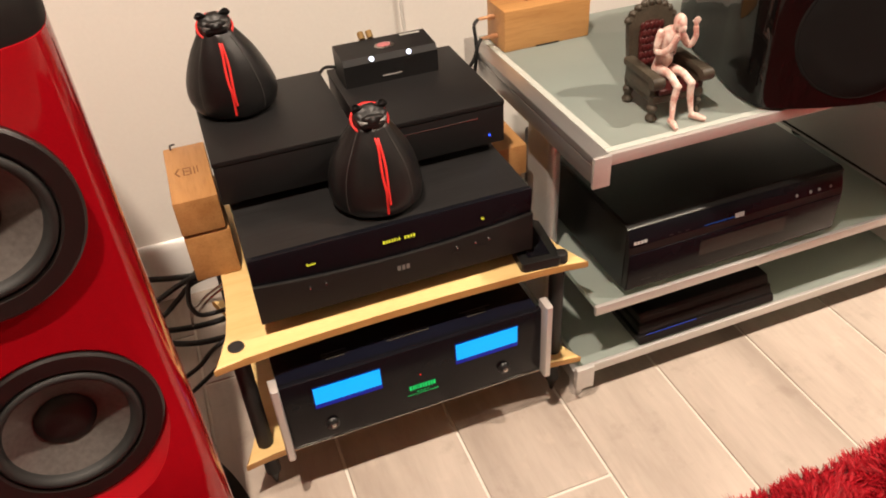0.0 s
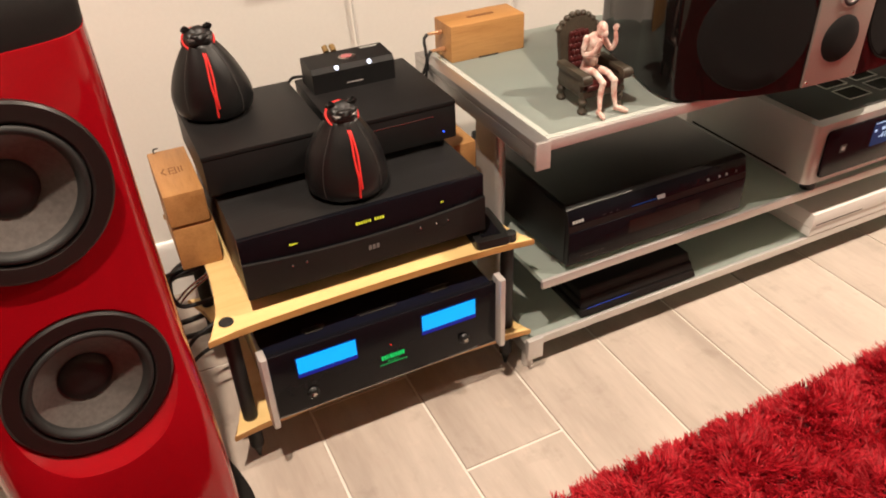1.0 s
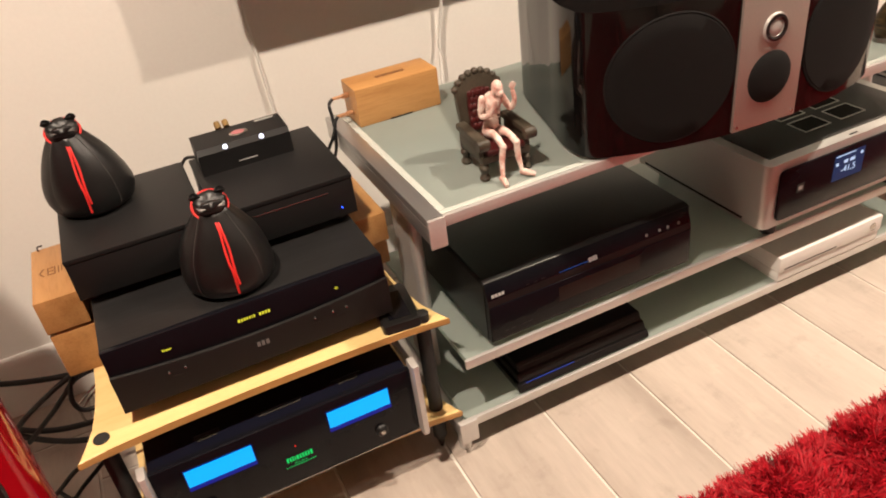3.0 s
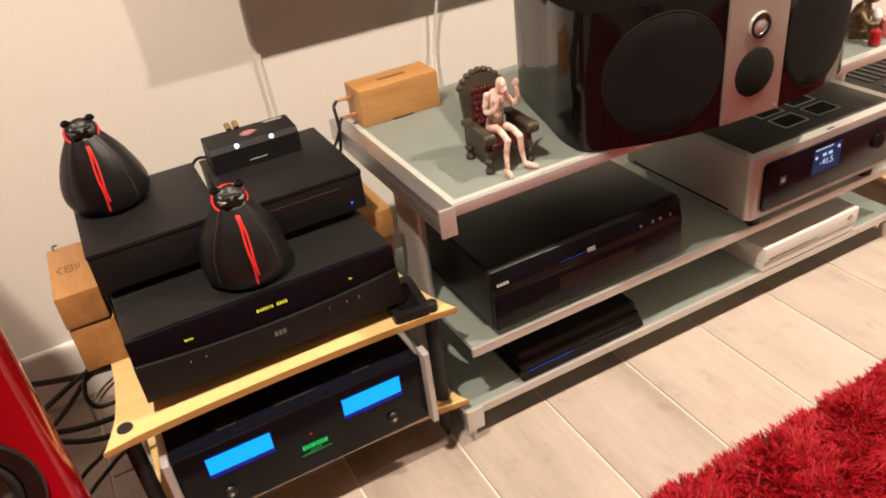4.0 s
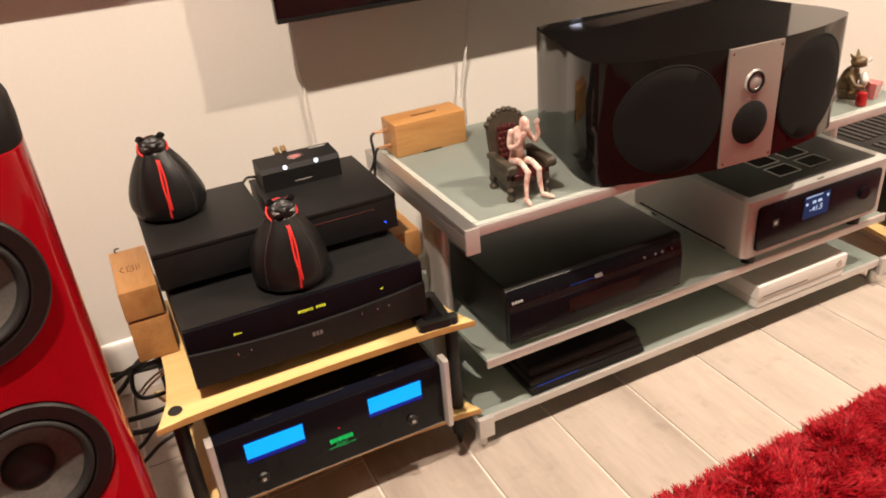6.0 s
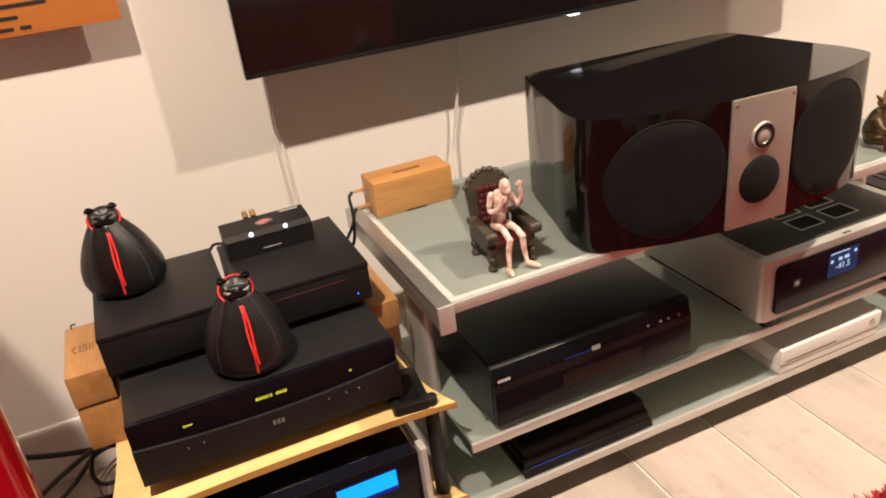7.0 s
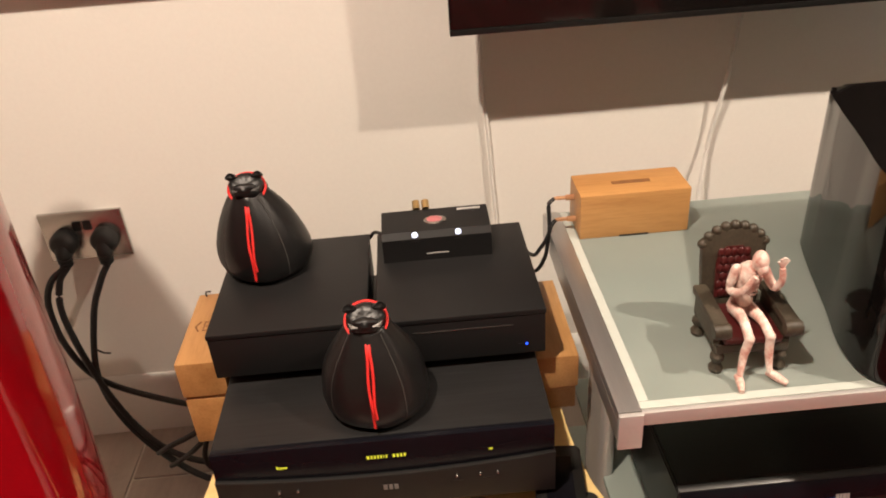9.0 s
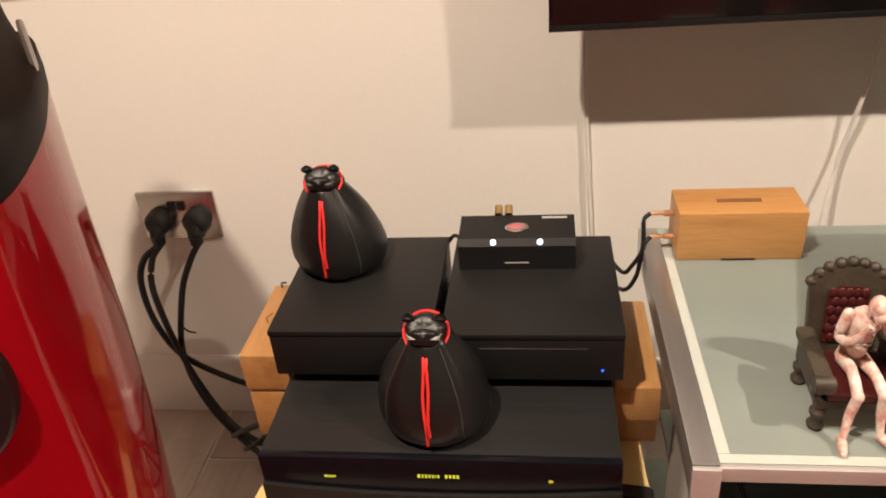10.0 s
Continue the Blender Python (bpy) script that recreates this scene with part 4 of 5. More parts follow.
part("driver_plate", box(-0.061, 0.061, -0.0045, 0.004, 0.006, 0.2265, 0.0015), M_ROSE, cs, "champagne aluminium driver plate")
tw = part("tweeter", lathe([(0.0, 0.003), (0.008, 0.0035), (0.0135, 0.001), (0.0155, 0.0035), (0.0215, 0.004), (0.0225, 0.0), (0.0, 0.0)], 36, m=at_front(0.0, -0.0046, 0.160)), M_SILVER, cs, "small silver dome tweeter")
part("surround", lathe([(0.0135, 0.0032), (0.0165, 0.0050), (0.0200, 0.0046), (0.0200, 0.003), (0.0135, 0.003)], 36, m=at_front(0.0, -0.0046, 0.160)), M_RING, tw)
part("midrange_grille", lathe([(0.0, 0.0085), (0.020, 0.0078), (0.034, 0.005), (0.040, 0.001), (0.041, 0.0), (0.0, 0.0)], 44, m=at_front(0.0, -0.0046, 0.084)), M_CLOTH, cs, "domed black midrange grille")
part("brand_mark", moved(bars([0.003] * 7, 0.0015, 0.002), at_front(0, -0.0046, 0.130)), M_GREYTEXT, cs)
for bx in (-0.054, 0.054):
    for bz in (0.014, 0.218):
        part("bolt", lathe([(0.0, 0.0012), (0.0025, 0.0012), (0.003, 0.0), (0.0, 0.0)], 12, m=at_front(bx, -0.0046, bz)), M_STEEL, cs)


def bow(x):
    """Depth of the bowed front at a distance from the middle."""
    for (xa, ya), (xb, yb) in zip(plan, plan[1:]):
        if xa <= x <= xb:
            return ya + (yb - ya) * (x - xa) / (xb - xa)
    return 0.0


for side in (-1, 1):
    rings = []
    for r, out in ((0.1000, -0.004), (0.0995, 0.0010), (0.0975, 0.0022), (0.0960, 0.0012), (0.0940, 0.0026), (0.070, 0.0030), (0.045, 0.0030), (0.020, 0.0030), (0.002, 0.0030)):
        ring = []
        for i in range(72):
            a = 2 * math.pi * i / 72
            gx = 0.1625 + r * math.cos(a)
            ring.append((side * gx, bow(gx) - out, 0.115 + r * math.sin(a)))
        rings.append(ring)
    part("woofer_grille", loft(rings), M_CLOTH, cs, "round black cloth woofer grille")
for fx in (-0.2, 0.2):
    for fy in (0.07, 0.33):
        part("foot", lathe([(0.0, -0.002), (0.012, -0.002), (0.012, 0.0045), (0.0, 0.0046)], 12, m=Matrix.Translation((fx, fy, 0))), M_RUBBER, cs)


# ---- toy throne and figurine ----
def toy_throne(x, y, z, rz):
    ch = thing("toy_throne", x, y, z, "carved brown toy throne with oxblood tufted back on the glass shelf", "toy chair", rz=rz)
    for sx in (-1, 1):
        for sy in (-1, 1):
            prof = [(0.0, 0.0), (0.0085, 0.0), (0.0095, 0.004), (0.0065, 0.008), (0.0055, 0.011), (0.0088, 0.016), (0.0088, 0.020), (0.0058, 0.024), (0.0075, 0.029), (0.0080, 0.036), (0.0, 0.036)]
            part("leg", lathe(prof, 18, m=Matrix.Translation((sx * 0.040, sy * 0.036 + 0.002, 0))), M_THRONE, ch, "turned bun leg")
        arm = bmesh.new()
        box(sx * 0.044 - 0.0095, sx * 0.044 + 0.0095, -0.049, 0.040, 0.056, 0.066, 0.003, bm=arm)
        lathe([(0.0, -0.0105), (0.0075, -0.0105), (0.0088, -0.006), (0.0088, 0.006), (0.0075, 0.0105), (0.0, 0.0105)], 18, bm=arm, m=Matrix.Translation((sx * 0.044, -0.046, 0.058)) @ Matrix.Rotation(radians(90), 4, "Y"))
        part("armrest", arm, M_THRONE, ch, "scrolled armrest")
        part("arm_panel", box(sx * 0.044 - 0.005, sx * 0.044 + 0.005, -0.036, 0.038, 0.034, 0.0565, 0.002), M_THRONE, ch)
    part("seat_frame", box(-0.046, 0.046, -0.042, 0.042, 0.026, 0.037, 0.0025), M_THRONE, ch)
    part("seat_cushion", box(-0.037, 0.037, -0.043, 0.030, 0.0365, 0.0455, 0.004, 3), M_TUFT, ch, "oxblood seat cushion")
    back = bmesh.new()
    out = [(-0.037, 0.030), (0.037, 0.030), (0.041, 0.085), (0.043, 0.112), (0.030, 0.121), (0.012, 0.126), (-0.012, 0.126), (-0.030, 0.121), (-0.043, 0.112), (-0.041, 0.085)]
    tip = Matrix.Translation((0, 0.050, 0)) @ Matrix.Rotation(radians(-6), 4, "X") @ FRONT
    prism(out, 0.0, 0.011, 0.0020, bm=back, m=tip)
    for k in range(9):
        a = radians(150 - 120 * k / 8)
        ball(0.047 * math.cos(a), 0.088 + 0.041 * math.sin(a), 0.006, 0.0072, 0.0058, 0.0062, bm=back, m=tip, seg=10)
    back = part("backrest", back, M_THRONE, ch, "carved crested backrest")
    pad = bmesh.new()
    prism([(-0.022, 0.045), (0.022, 0.045), (0.023, 0.085), (0.021, 0.097), (0.011, 0.106), (-0.011, 0.106), (-0.021, 0.097), (-0.023, 0.085)], 0.011, 0.0125, 0.0, bm=pad, m=tip)
    pad = part("back_pad", pad, M_TUFT, back, "oxblood tufted pad")
    for r in range(6):
        for c in range(5 if r % 2 else 4):
            part("tuft", ball(-0.0172 + 0.0086 * c + (0.0 if r % 2 else 0.0043), 0.050 + 0.0098 * r, 0.0122, 0.0052, 0.0058, 0.0020, m=tip, seg=8), M_TUFT, back, smooth=80)
    ch.scale = (0.88, 0.96, 1.08)
    return ch


TX, TY, TR = 0.678, 1.185, -3.0
toy_throne(TX, TY, TOPZ + 0.001, TR)

fig = bmesh.new()
J = dict(per=5)
tube([(-0.002, 0.010, 0.048), (-0.002, 0.008, 0.062), (-0.001, 0.003, 0.080), (0.000, -0.004, 0.098), (0.001, -0.008, 0.106)], 0.01, 14, bm=fig, taper=[0.0125, 0.0092, 0.0125, 0.0135, 0.0075], **J)
ball(-0.001, -0.001, 0.066, 0.0098, 0.0085, 0.0105, bm=fig)
ball(0.0, -0.008, 0.094, 0.0125, 0.0070, 0.0085, bm=fig)
for k in range(4):
    for sx in (-1, 1):
        tube([(sx * 0.0015, -0.0118 + 0.0012 * k, 0.090 - 0.0052 * k), (sx * 0.0070, -0.0105 + 0.0012 * k, 0.0885 - 0.0052 * k), (sx * 0.0118, -0.0030, 0.0895 - 0.0052 * k)], 0.0012, 6, bm=fig, per=3)
ball(0.004, -0.015, 0.1165, 0.0086, 0.0098, 0.0110, bm=fig, seg=24)
ball(0.005, -0.0205, 0.1110, 0.0060, 0.0058, 0.0066, bm=fig, seg=16)
tube([(0.001, -0.008, 0.103), (0.003, -0.012, 0.111)], 0.005, 10, bm=fig, per=3)
for hip, knee, ankle, toe in ((-0.008, (-0.009, -0.047, 0.047), (-0.017, -0.055, 0.007), (-0.020, -0.073, 0.0025)), (0.008, (0.015, -0.044, 0.047), (0.018, -0.050, 0.007), (0.033, -0.064, 0.0025))):
    tube([(hip, 0.006, 0.050), ((hip + knee[0]) / 2, -0.024, 0.054), knee], 0.005, 12, bm=fig, taper=[0.0078, 0.0052, 0.0052], **J)
    ball(knee[0], knee[1], knee[2], 0.0056, 0.0056, 0.0058, bm=fig, seg=12)
    tube([knee, ((knee[0] + ankle[0]) / 2, (knee[1] + ankle[1]) / 2 + 0.003, 0.027), ankle], 0.004, 12, bm=fig, taper=[0.0050, 0.0047, 0.0031], **J)
    tube([(ankle[0], ankle[1] + 0.004, 0.005), ((ankle[0] + toe[0]) / 2, (ankle[1] + toe[1]) / 2, 0.0045), toe], 0.004, 10, bm=fig, taper=[0.0045, 0.0046, 0.0030], **J)
for sx in (-1, 1):
    ball(sx * 0.0150, -0.002, 0.1005, 0.0060, 0.0062, 0.0062, bm=fig, seg=12)
tube([(-0.0155, -0.002, 0.100), (-0.0205, -0.004, 0.080), (-0.013, -0.018, 0.084), (-0.003, -0.024, 0.104)], 0.004, 10, bm=fig, taper=[0.0058, 0.0046, 0.0040, 0.0030], **J)
tube([(0.0155, -0.002, 0.100), (0.025, -0.012, 0.084), (0.0285, -0.020, 0.096), (0.0265, -0.020, 0.110)], 0.004, 10, bm=fig, taper=[0.0058, 0.0046, 0.0038, 0.0034], **J)
for k in range(5):
    a = radians(50 + 22 * k)
    tube([(0.0265, -0.020, 0.110), (0.0265 + 0.008 * math.cos(a), -0.021, 0.110 + 0.012 * math.sin(a))], 0.0013, 6, bm=fig, per=2)
figurine = solo("figurine", fig, M_PINK, "pale pink painted figurine sitting on a toy throne", "figurine", smooth=80)
figurine.matrix_basis = pose(TX, TY, TOPZ + 0.0015, 0, 0, TR) @ Matrix.Diagonal((1.00, 1.05, 1.14, 1))


# ---- small ornaments beyond the centre loudspeaker ----
orn = bmesh.new()
tube([(0, 0.0, 0.004), (0, 0.004, 0.030), (0.002, 0.0, 0.056), (0.004, -0.006, 0.072)], 0.02, 14, bm=orn, taper=[0.019, 0.022, 0.017, 0.010])
ball(0.006, -0.012, 0.084, 0.015, 0.019, 0.013, bm=orn)
for s in (-1, 1):
    tube([(0.006 + s * 0.010, -0.004, 0.091), (0.006 + s * 0.024, 0.002, 0.104)], 0.004, 8, bm=orn, per=3, taper=[0.006, 0.0015])
    tube([(s * 0.016, -0.004, 0.055), (s * 0.026, -0.020, 0.040), (s * 0.016, -0.034, 0.036)], 0.005, 8, bm=orn, taper=[0.007, 0.005, 0.004])
    tube([(s * 0.012, -0.004, 0.012), (s * 0.022, -0.030, 0.014), (s * 0.022, -0.036, 0.003)], 0.006, 8, bm=orn, taper=[0.010, 0.008, 0.005])
body_faces = len(orn.faces)
for s2 in (-1, 1):
    rim = [(0.006 + s2 * 0.0075 + 0.0062 * math.cos(a), -0.0315, 0.087 + 0.0056 * math.sin(a)) for a in [2 * math.pi * k / 16 for k in range(17)]]
    tube(rim, 0.0016, 6, bm=orn, per=0)
tube([(0.004, -0.024, 0.060), (0.004, -0.028, 0.045), (0.003, -0.024, 0.030)], 0.006, 10, bm=orn, taper=[0.006, 0.010, 0.007])
o = solo("figurine", orn, M_TAN, "brown striped creature figurine in white goggles on the glass shelf", "figurine", smooth=80)
o.data.materials.append(M_WHITE)
for p in o.data.polygons[body_faces:]:
    p.material_index = 1
o.matrix_basis = pose(1.525, 1.175, TOPZ + 0.001, 0, 0, 20)
can = solo("toy_can", lathe([(0.0, 0.0), (0.010, 0.0), (0.0115, 0.002), (0.0115, 0.026), (0.0095, 0.029), (0.0, 0.029)], 24), M_REDCAN, "shiny red toy drinks can on the glass shelf", "can")
can.matrix_basis = pose(1.510, 1.128, TOPZ + 0.001)
tbx = thing("toy_carton", 1.570, 1.150, TOPZ + 0.001, "red and white toy popcorn carton on the glass shelf", "carton", rz=12)
part("carton", loft([[(-0.012, -0.012, 0), (0.012, -0.012, 0), (0.012, 0.012, 0), (-0.012, 0.012, 0)], [(-0.016, -0.016, 0.036), (0.016, -0.016, 0.036), (0.016, 0.016, 0.036), (-0.016, 0.016, 0.036)]]), surface("pale_red_card", (0.55, 0.15, 0.15), 0.6, vary=0.1), tbx)
for sx in (-0.009, 0.0, 0.009):
    part("stripe", loft([[(sx - 0.002, -0.0123, 0.001), (sx + 0.002, -0.0123, 0.001), (sx + 0.002, -0.0119, 0.001), (sx - 0.002, -0.0119, 0.001)], [(sx * 1.3 - 0.0025, -0.0163, 0.0358), (sx * 1.3 + 0.0025, -0.0163, 0.0358), (sx * 1.3 + 0.0025, -0.0159, 0.0358), (sx * 1.3 - 0.0025, -0.0159, 0.0358)]]), M_WHITE, tbx, "white stripe")


# ---- television on the wall ----
tv = thing("television", 0.386, 1.600, 0.797, "large black flat television mounted on the wall", "television")
TW, TH = 1.440, 0.835
part("screen", box(0.0, TW, 0.014, 0.034, 0.0, TH, 0.002), M_GLOSS, tv, "thin black panel")
part("glass", box(0.004, TW - 0.004, 0.0115, 0.0136, 0.010, TH - 0.004, 0.0004), M_TVSCREEN, tv, "dark switched-off glass")
part("bottom_trim", box(0.0, TW, 0.010, 0.0138, 0.0005, 0.0092, 0.001), M_SATIN, tv)
part("housing", box(0.12, TW - 0.12, 0.0345, 0.070, 0.03, 0.55, 0.008), M_SATIN, tv)
part("wall_mount", box(0.45, TW - 0.45, 0.0705, 0.1295, 0.18, 0.48, 0.003), M_BLACK, tv)
part("led", box(TW / 2 - 0.012, TW / 2 + 0.012, 0.012, 0.030, -0.004, -0.0002, 0.001), M_LEDWHITE, tv, "white standby light")

cable("white_cable", [(0.441, 1.722, 0.86), (0.441, 1.722, 0.70), (0.446, 1.722, 0.62), (0.452, 1.722, 0.50), (0.458, 1.720, 0.40)], 0.0032, M_CABLE, "thin white cable down the wall")
cable("white_cable", [(0.868, 1.705, 0.84), (0.862, 1.712, 0.74), (0.852, 1.708, 0.66), (0.838, 1.716, 0.56), (0.824, 1.700, 0.47), (0.820, 1.69, 0.40)], 0.0036, M_CABLE, "thin white cable hanging from the television")


# ---- wooden wall board ----
sign = thing("wall_board", 0.206, 1.672, 0.934, "orange stained wooden wall board with dark cut slots", "wall board")
SW, SH = 0.80, 0.50
part("board", box(-SW, 0.0, 0.0, 0.010, 0.0, SH, 0.0015), M_SIGN, sign)
rng = random.Random(4)
slots = [(-0.042, -0.34, 0.081), (-0.132, -0.30, 0.066), (-0.110, -0.36, 0.049), (-0.160, -0.40, 0.030), (-0.144, -0.163, 0.012), (-0.172, -0.230, 0.012)]
for k in range(18):
    z = 0.098 + 0.021 * k
    a = -0.04 - 0.18 * rng.random()
    slots.append((a, a - 0.10 - 0.25 * rng.random(), z))
for xa, xb2, z in slots:
    part("slot", prism(rounded(xb2, xa, z - 0.0032, z + 0.0032, 0.0030), 0.0, 0.0006, m=Matrix.Translation((0, -0.0002, 0)) @ FRONT), M_SLOT, sign)
for sx in (-0.05, -SW + 0.05):
    for sz in (0.06, SH - 0.05):
        part("standoff", lathe([(0.0, 0.0), (0.008, 0.0), (0.008, 0.0475), (0.0, 0.0475)], 16, m=Matrix.Translation((sx, 0.058, sz)) @ FRONT), M_STEEL, sign)


# ---- wall socket with plugs ----
so = thing("wall_socket", -0.284, 1.7295, 0.4665, "polished steel double wall socket with two black plugs", "socket")
part("plate", box(-0.0735, 0.0735, -0.007, 0.0, -0.047, 0.047, 0.0015), M_STEEL, so, "polished steel plate")
part("switch", box(-0.016, -0.002, -0.0105, -0.0072, 0.012, 0.030, 0.001), M_SATIN, so)
part("switch", box(0.002, 0.016, -0.0105, -0.0072, 0.012, 0.030, 0.001), M_SATIN, so)
for px in (-0.036, 0.036):
    plug = bmesh.new()
    lathe([(0.0, 0.0), (0.022, 0.0), (0.024, 0.004), (0.023, 0.020), (0.016, 0.030), (0.0, 0.031)], 28, bm=plug, m=at_front(px, -0.0075, -0.006))
    tube([(px, -0.026, -0.010), (px, -0.034, -0.022), (px, -0.036, -0.044)], 0.01, 14, bm=plug, taper=[0.016, 0.0135, 0.0095])
    plug = part("plug", plug, M_RUBBER, so, "round black moulded plug", smooth=60)
    for k in range(3):
        part("grip_ring", lathe([(0.0125 - 0.001 * k, 0.0), (0.0140 - 0.001 * k, 0.001), (0.0140 - 0.001 * k, 0.0025), (0.0125 - 0.001 * k, 0.0035)], 20, m=Matrix.Translation((px, -0.0345 - 0.001 * k, -0.028 - 0.007 * k))), M_SATIN, plug)
cable("power_cable", [(-0.322, 1.693, 0.422), (-0.352, 1.680, 0.400), (-0.368, 1.672, 0.350), (-0.362, 1.668, 0.264), (-0.323, 1.665, 0.185), (-0.219, 1.655, 0.132), (-0.09, 1.63, 0.112), (0.05, 1.60, 0.12)], 0.0060, M_BRAID, "thick black power cable hanging from the socket", 10)
cable("power_cable", [(-0.318, 1.692, 0.424), (-0.338, 1.680, 0.395), (-0.346, 1.668, 0.330), (-0.320, 1.652, 0.200), (-0.262, 1.625, 0.085), (-0.185, 1.59, 0.040), (-0.08, 1.56, 0.035), (0.05, 1.55, 0.05)], 0.0060, M_BRAID, "thick black power cable hanging from the socket", 10)
cable("power_cable", [(-0.248, 1.693, 0.422), (-0.268, 1.685, 0.390), (-0.296, 1.675, 0.325), (-0.322, 1.662, 0.198), (-0.290, 1.635, 0.105), (-0.215, 1.595, 0.038), (-0.10, 1.53, 0.022), (0.04, 1.50, 0.04)], 0.0060, M_BRAID, "thick black power cable hanging from the socket", 10)
cable("cable_tie", [(-0.312, 1.672, 0.250), (-0.300, 1.668, 0.244), (-0.286, 1.666, 0.243)], 0.0018, M_SATIN, "short black cable tie end")
RUNS = [
    [(0.03, 1.47, 0.245), (-0.040, 1.45, 0.238), (-0.075, 1.46, 0.220), (-0.112, 1.47, 0.195), (-0.160, 1.50, 0.150), (-0.210, 1.56, 0.080)],
    [(0.03, 1.44, 0.240), (-0.047, 1.45, 0.226), (-0.085, 1.46, 0.190), (-0.112, 1.47, 0.160), (-0.160, 1.51, 0.100), (-0.200, 1.57, 0.035)],
    [(0.02, 1.40, 0.190), (-0.032, 1.40, 0.187), (-0.057, 1.40, 0.194), (-0.066, 1.42, 0.212), (-0.050, 1.46, 0.232), (0.01, 1.49, 0.240)],
    [(0.01, 1.36, 0.170), (-0.045, 1.35, 0.152), (-0.075, 1.34, 0.132), (-0.104, 1.34, 0.115), (-0.150, 1.37, 0.060), (-0.19, 1.42, 0.012)],
    [(0.02, 1.34, 0.140), (-0.040, 1.33, 0.128), (-0.070, 1.33, 0.108), (-0.098, 1.34, 0.080), (-0.130, 1.37, 0.035), (-0.16, 1.43, 0.010)],
]
for k, run in enumerate(RUNS):
    cable("signal_cable", run, 0.0050 - 0.0003 * k, M_BRAID, "black cable running from under the rack to the wall")
for k in range(2):
    cable("signal_cable", [(0.02, 1.43, 0.232 - 0.006 * k), (-0.030, 1.43, 0.208 - 0.010 * k), (-0.056, 1.43, 0.188 - 0.012 * k), (-0.070, 1.45, 0.165 - 0.010 * k), (-0.080, 1.50, 0.09)], 0.0026, M_STEEL, "thin silver braided cable behind the rack")


# ---- small black dock on the rack ----
dock = thing("remote_control", 0.470, 1.170, RZ, "small black remote control lying on the rack corner", "remote control", rz=-6)
part("body", prism(rounded(-0.034, 0.030, -0.032, 0.075, 0.006), 0.0005, 0.017, 0.003), M_SATIN, dock)
part("end_roll", lathe([(0.0, 0.0), (0.008, 0.0), (0.0095, 0.002), (0.0095, 0.016), (0.008, 0.018), (0.0, 0.018)], 20, m=Matrix.Translation((0.034, -0.022, 0.0005))), M_RUBBER, dock)
part("key_strip", box(-0.020, 0.016, -0.018, 0.055, 0.0171, 0.0178), M_PANEL, dock)


# ---- red floorstanding loudspeaker ----
spk = thing("floor_speaker", -0.190, 1.000, 0.0, "tall glossy red floorstanding loudspeaker with two woofers", "loudspeaker", rz=12.0)


def cabinet_ring(w, d, y0, z_front, z_back):
    half = [(0.0, 0.0), (0.070, 0.002), (0.105, 0.012), (0.120, 0.036), (0.126, 0.080), (0.123, 0.150), (0.111, 0.215), (0.091, 0.290), (0.061, 0.357), (0.030, 0.390), (0.0, 0.395)]
    pts = smooth_path([(x, y, 0) for x, y in half], 4)
    full = [(p.x, p.y) for p in pts] + [(-p.x, p.y) for p in pts[-2:0:-1]]
    return [(x * w, y0 + y * d, z_front + (z_back - z_front) * min(1, y / 0.25)) for x, y in full]


WIDE, DEEP = 1.095, 0.935
LEAN = [(0.045, -0.044), (0.16, -0.043), (0.25, -0.038), (0.30, -0.031), (0.34, -0.021), (0.41, -0.007), (0.55, 0.005), (0.683, 0.008), (0.76, 0.012), (0.818, 0.018)]
cab = loft([cabinet_ring(WIDE, DEEP, y0, z, z + (0.036 if z > 0.80 else 0.02 if z > 0.70 else 0)) for z, y0 in LEAN])
bmesh.ops.recalc_face_normals(cab, faces=cab.faces)


def pierced(bm, cutters):
    """The solid with each cutter taken out of it."""
    obs = []
    for k, b2 in enumerate([bm] + cutters):
        bmesh.ops.recalc_face_normals(b2, faces=b2.faces)
        me = bpy.data.meshes.new("cut")
        b2.to_mesh(me)
        b2.free()
        obs.append(new("cut", me))
    for c in obs[1:]:
        md = obs[0].modifiers.new("cut", "BOOLEAN")
        md.operation, md.object, md.solver = "DIFFERENCE", c, "EXACT"
    me = bpy.data.meshes.new_from_object(obs[0].evaluated_get(bpy.context.evaluated_depsgraph_get()))
    own = bmesh.new()
    own.from_mesh(me)
    for o2 in obs:
        bpy.data.objects.remove(o2)
    return own


WOOFERS = ((0.408, -0.0030, 0.102, 4.0), (0.677, 0.0060, 0.104, 2.0))


def driver_axis(z, y, tilt):
    return Matrix.Translation((0, y, z)) @ Matrix.Rotation(radians(-tilt), 4, "X") @ FRONT


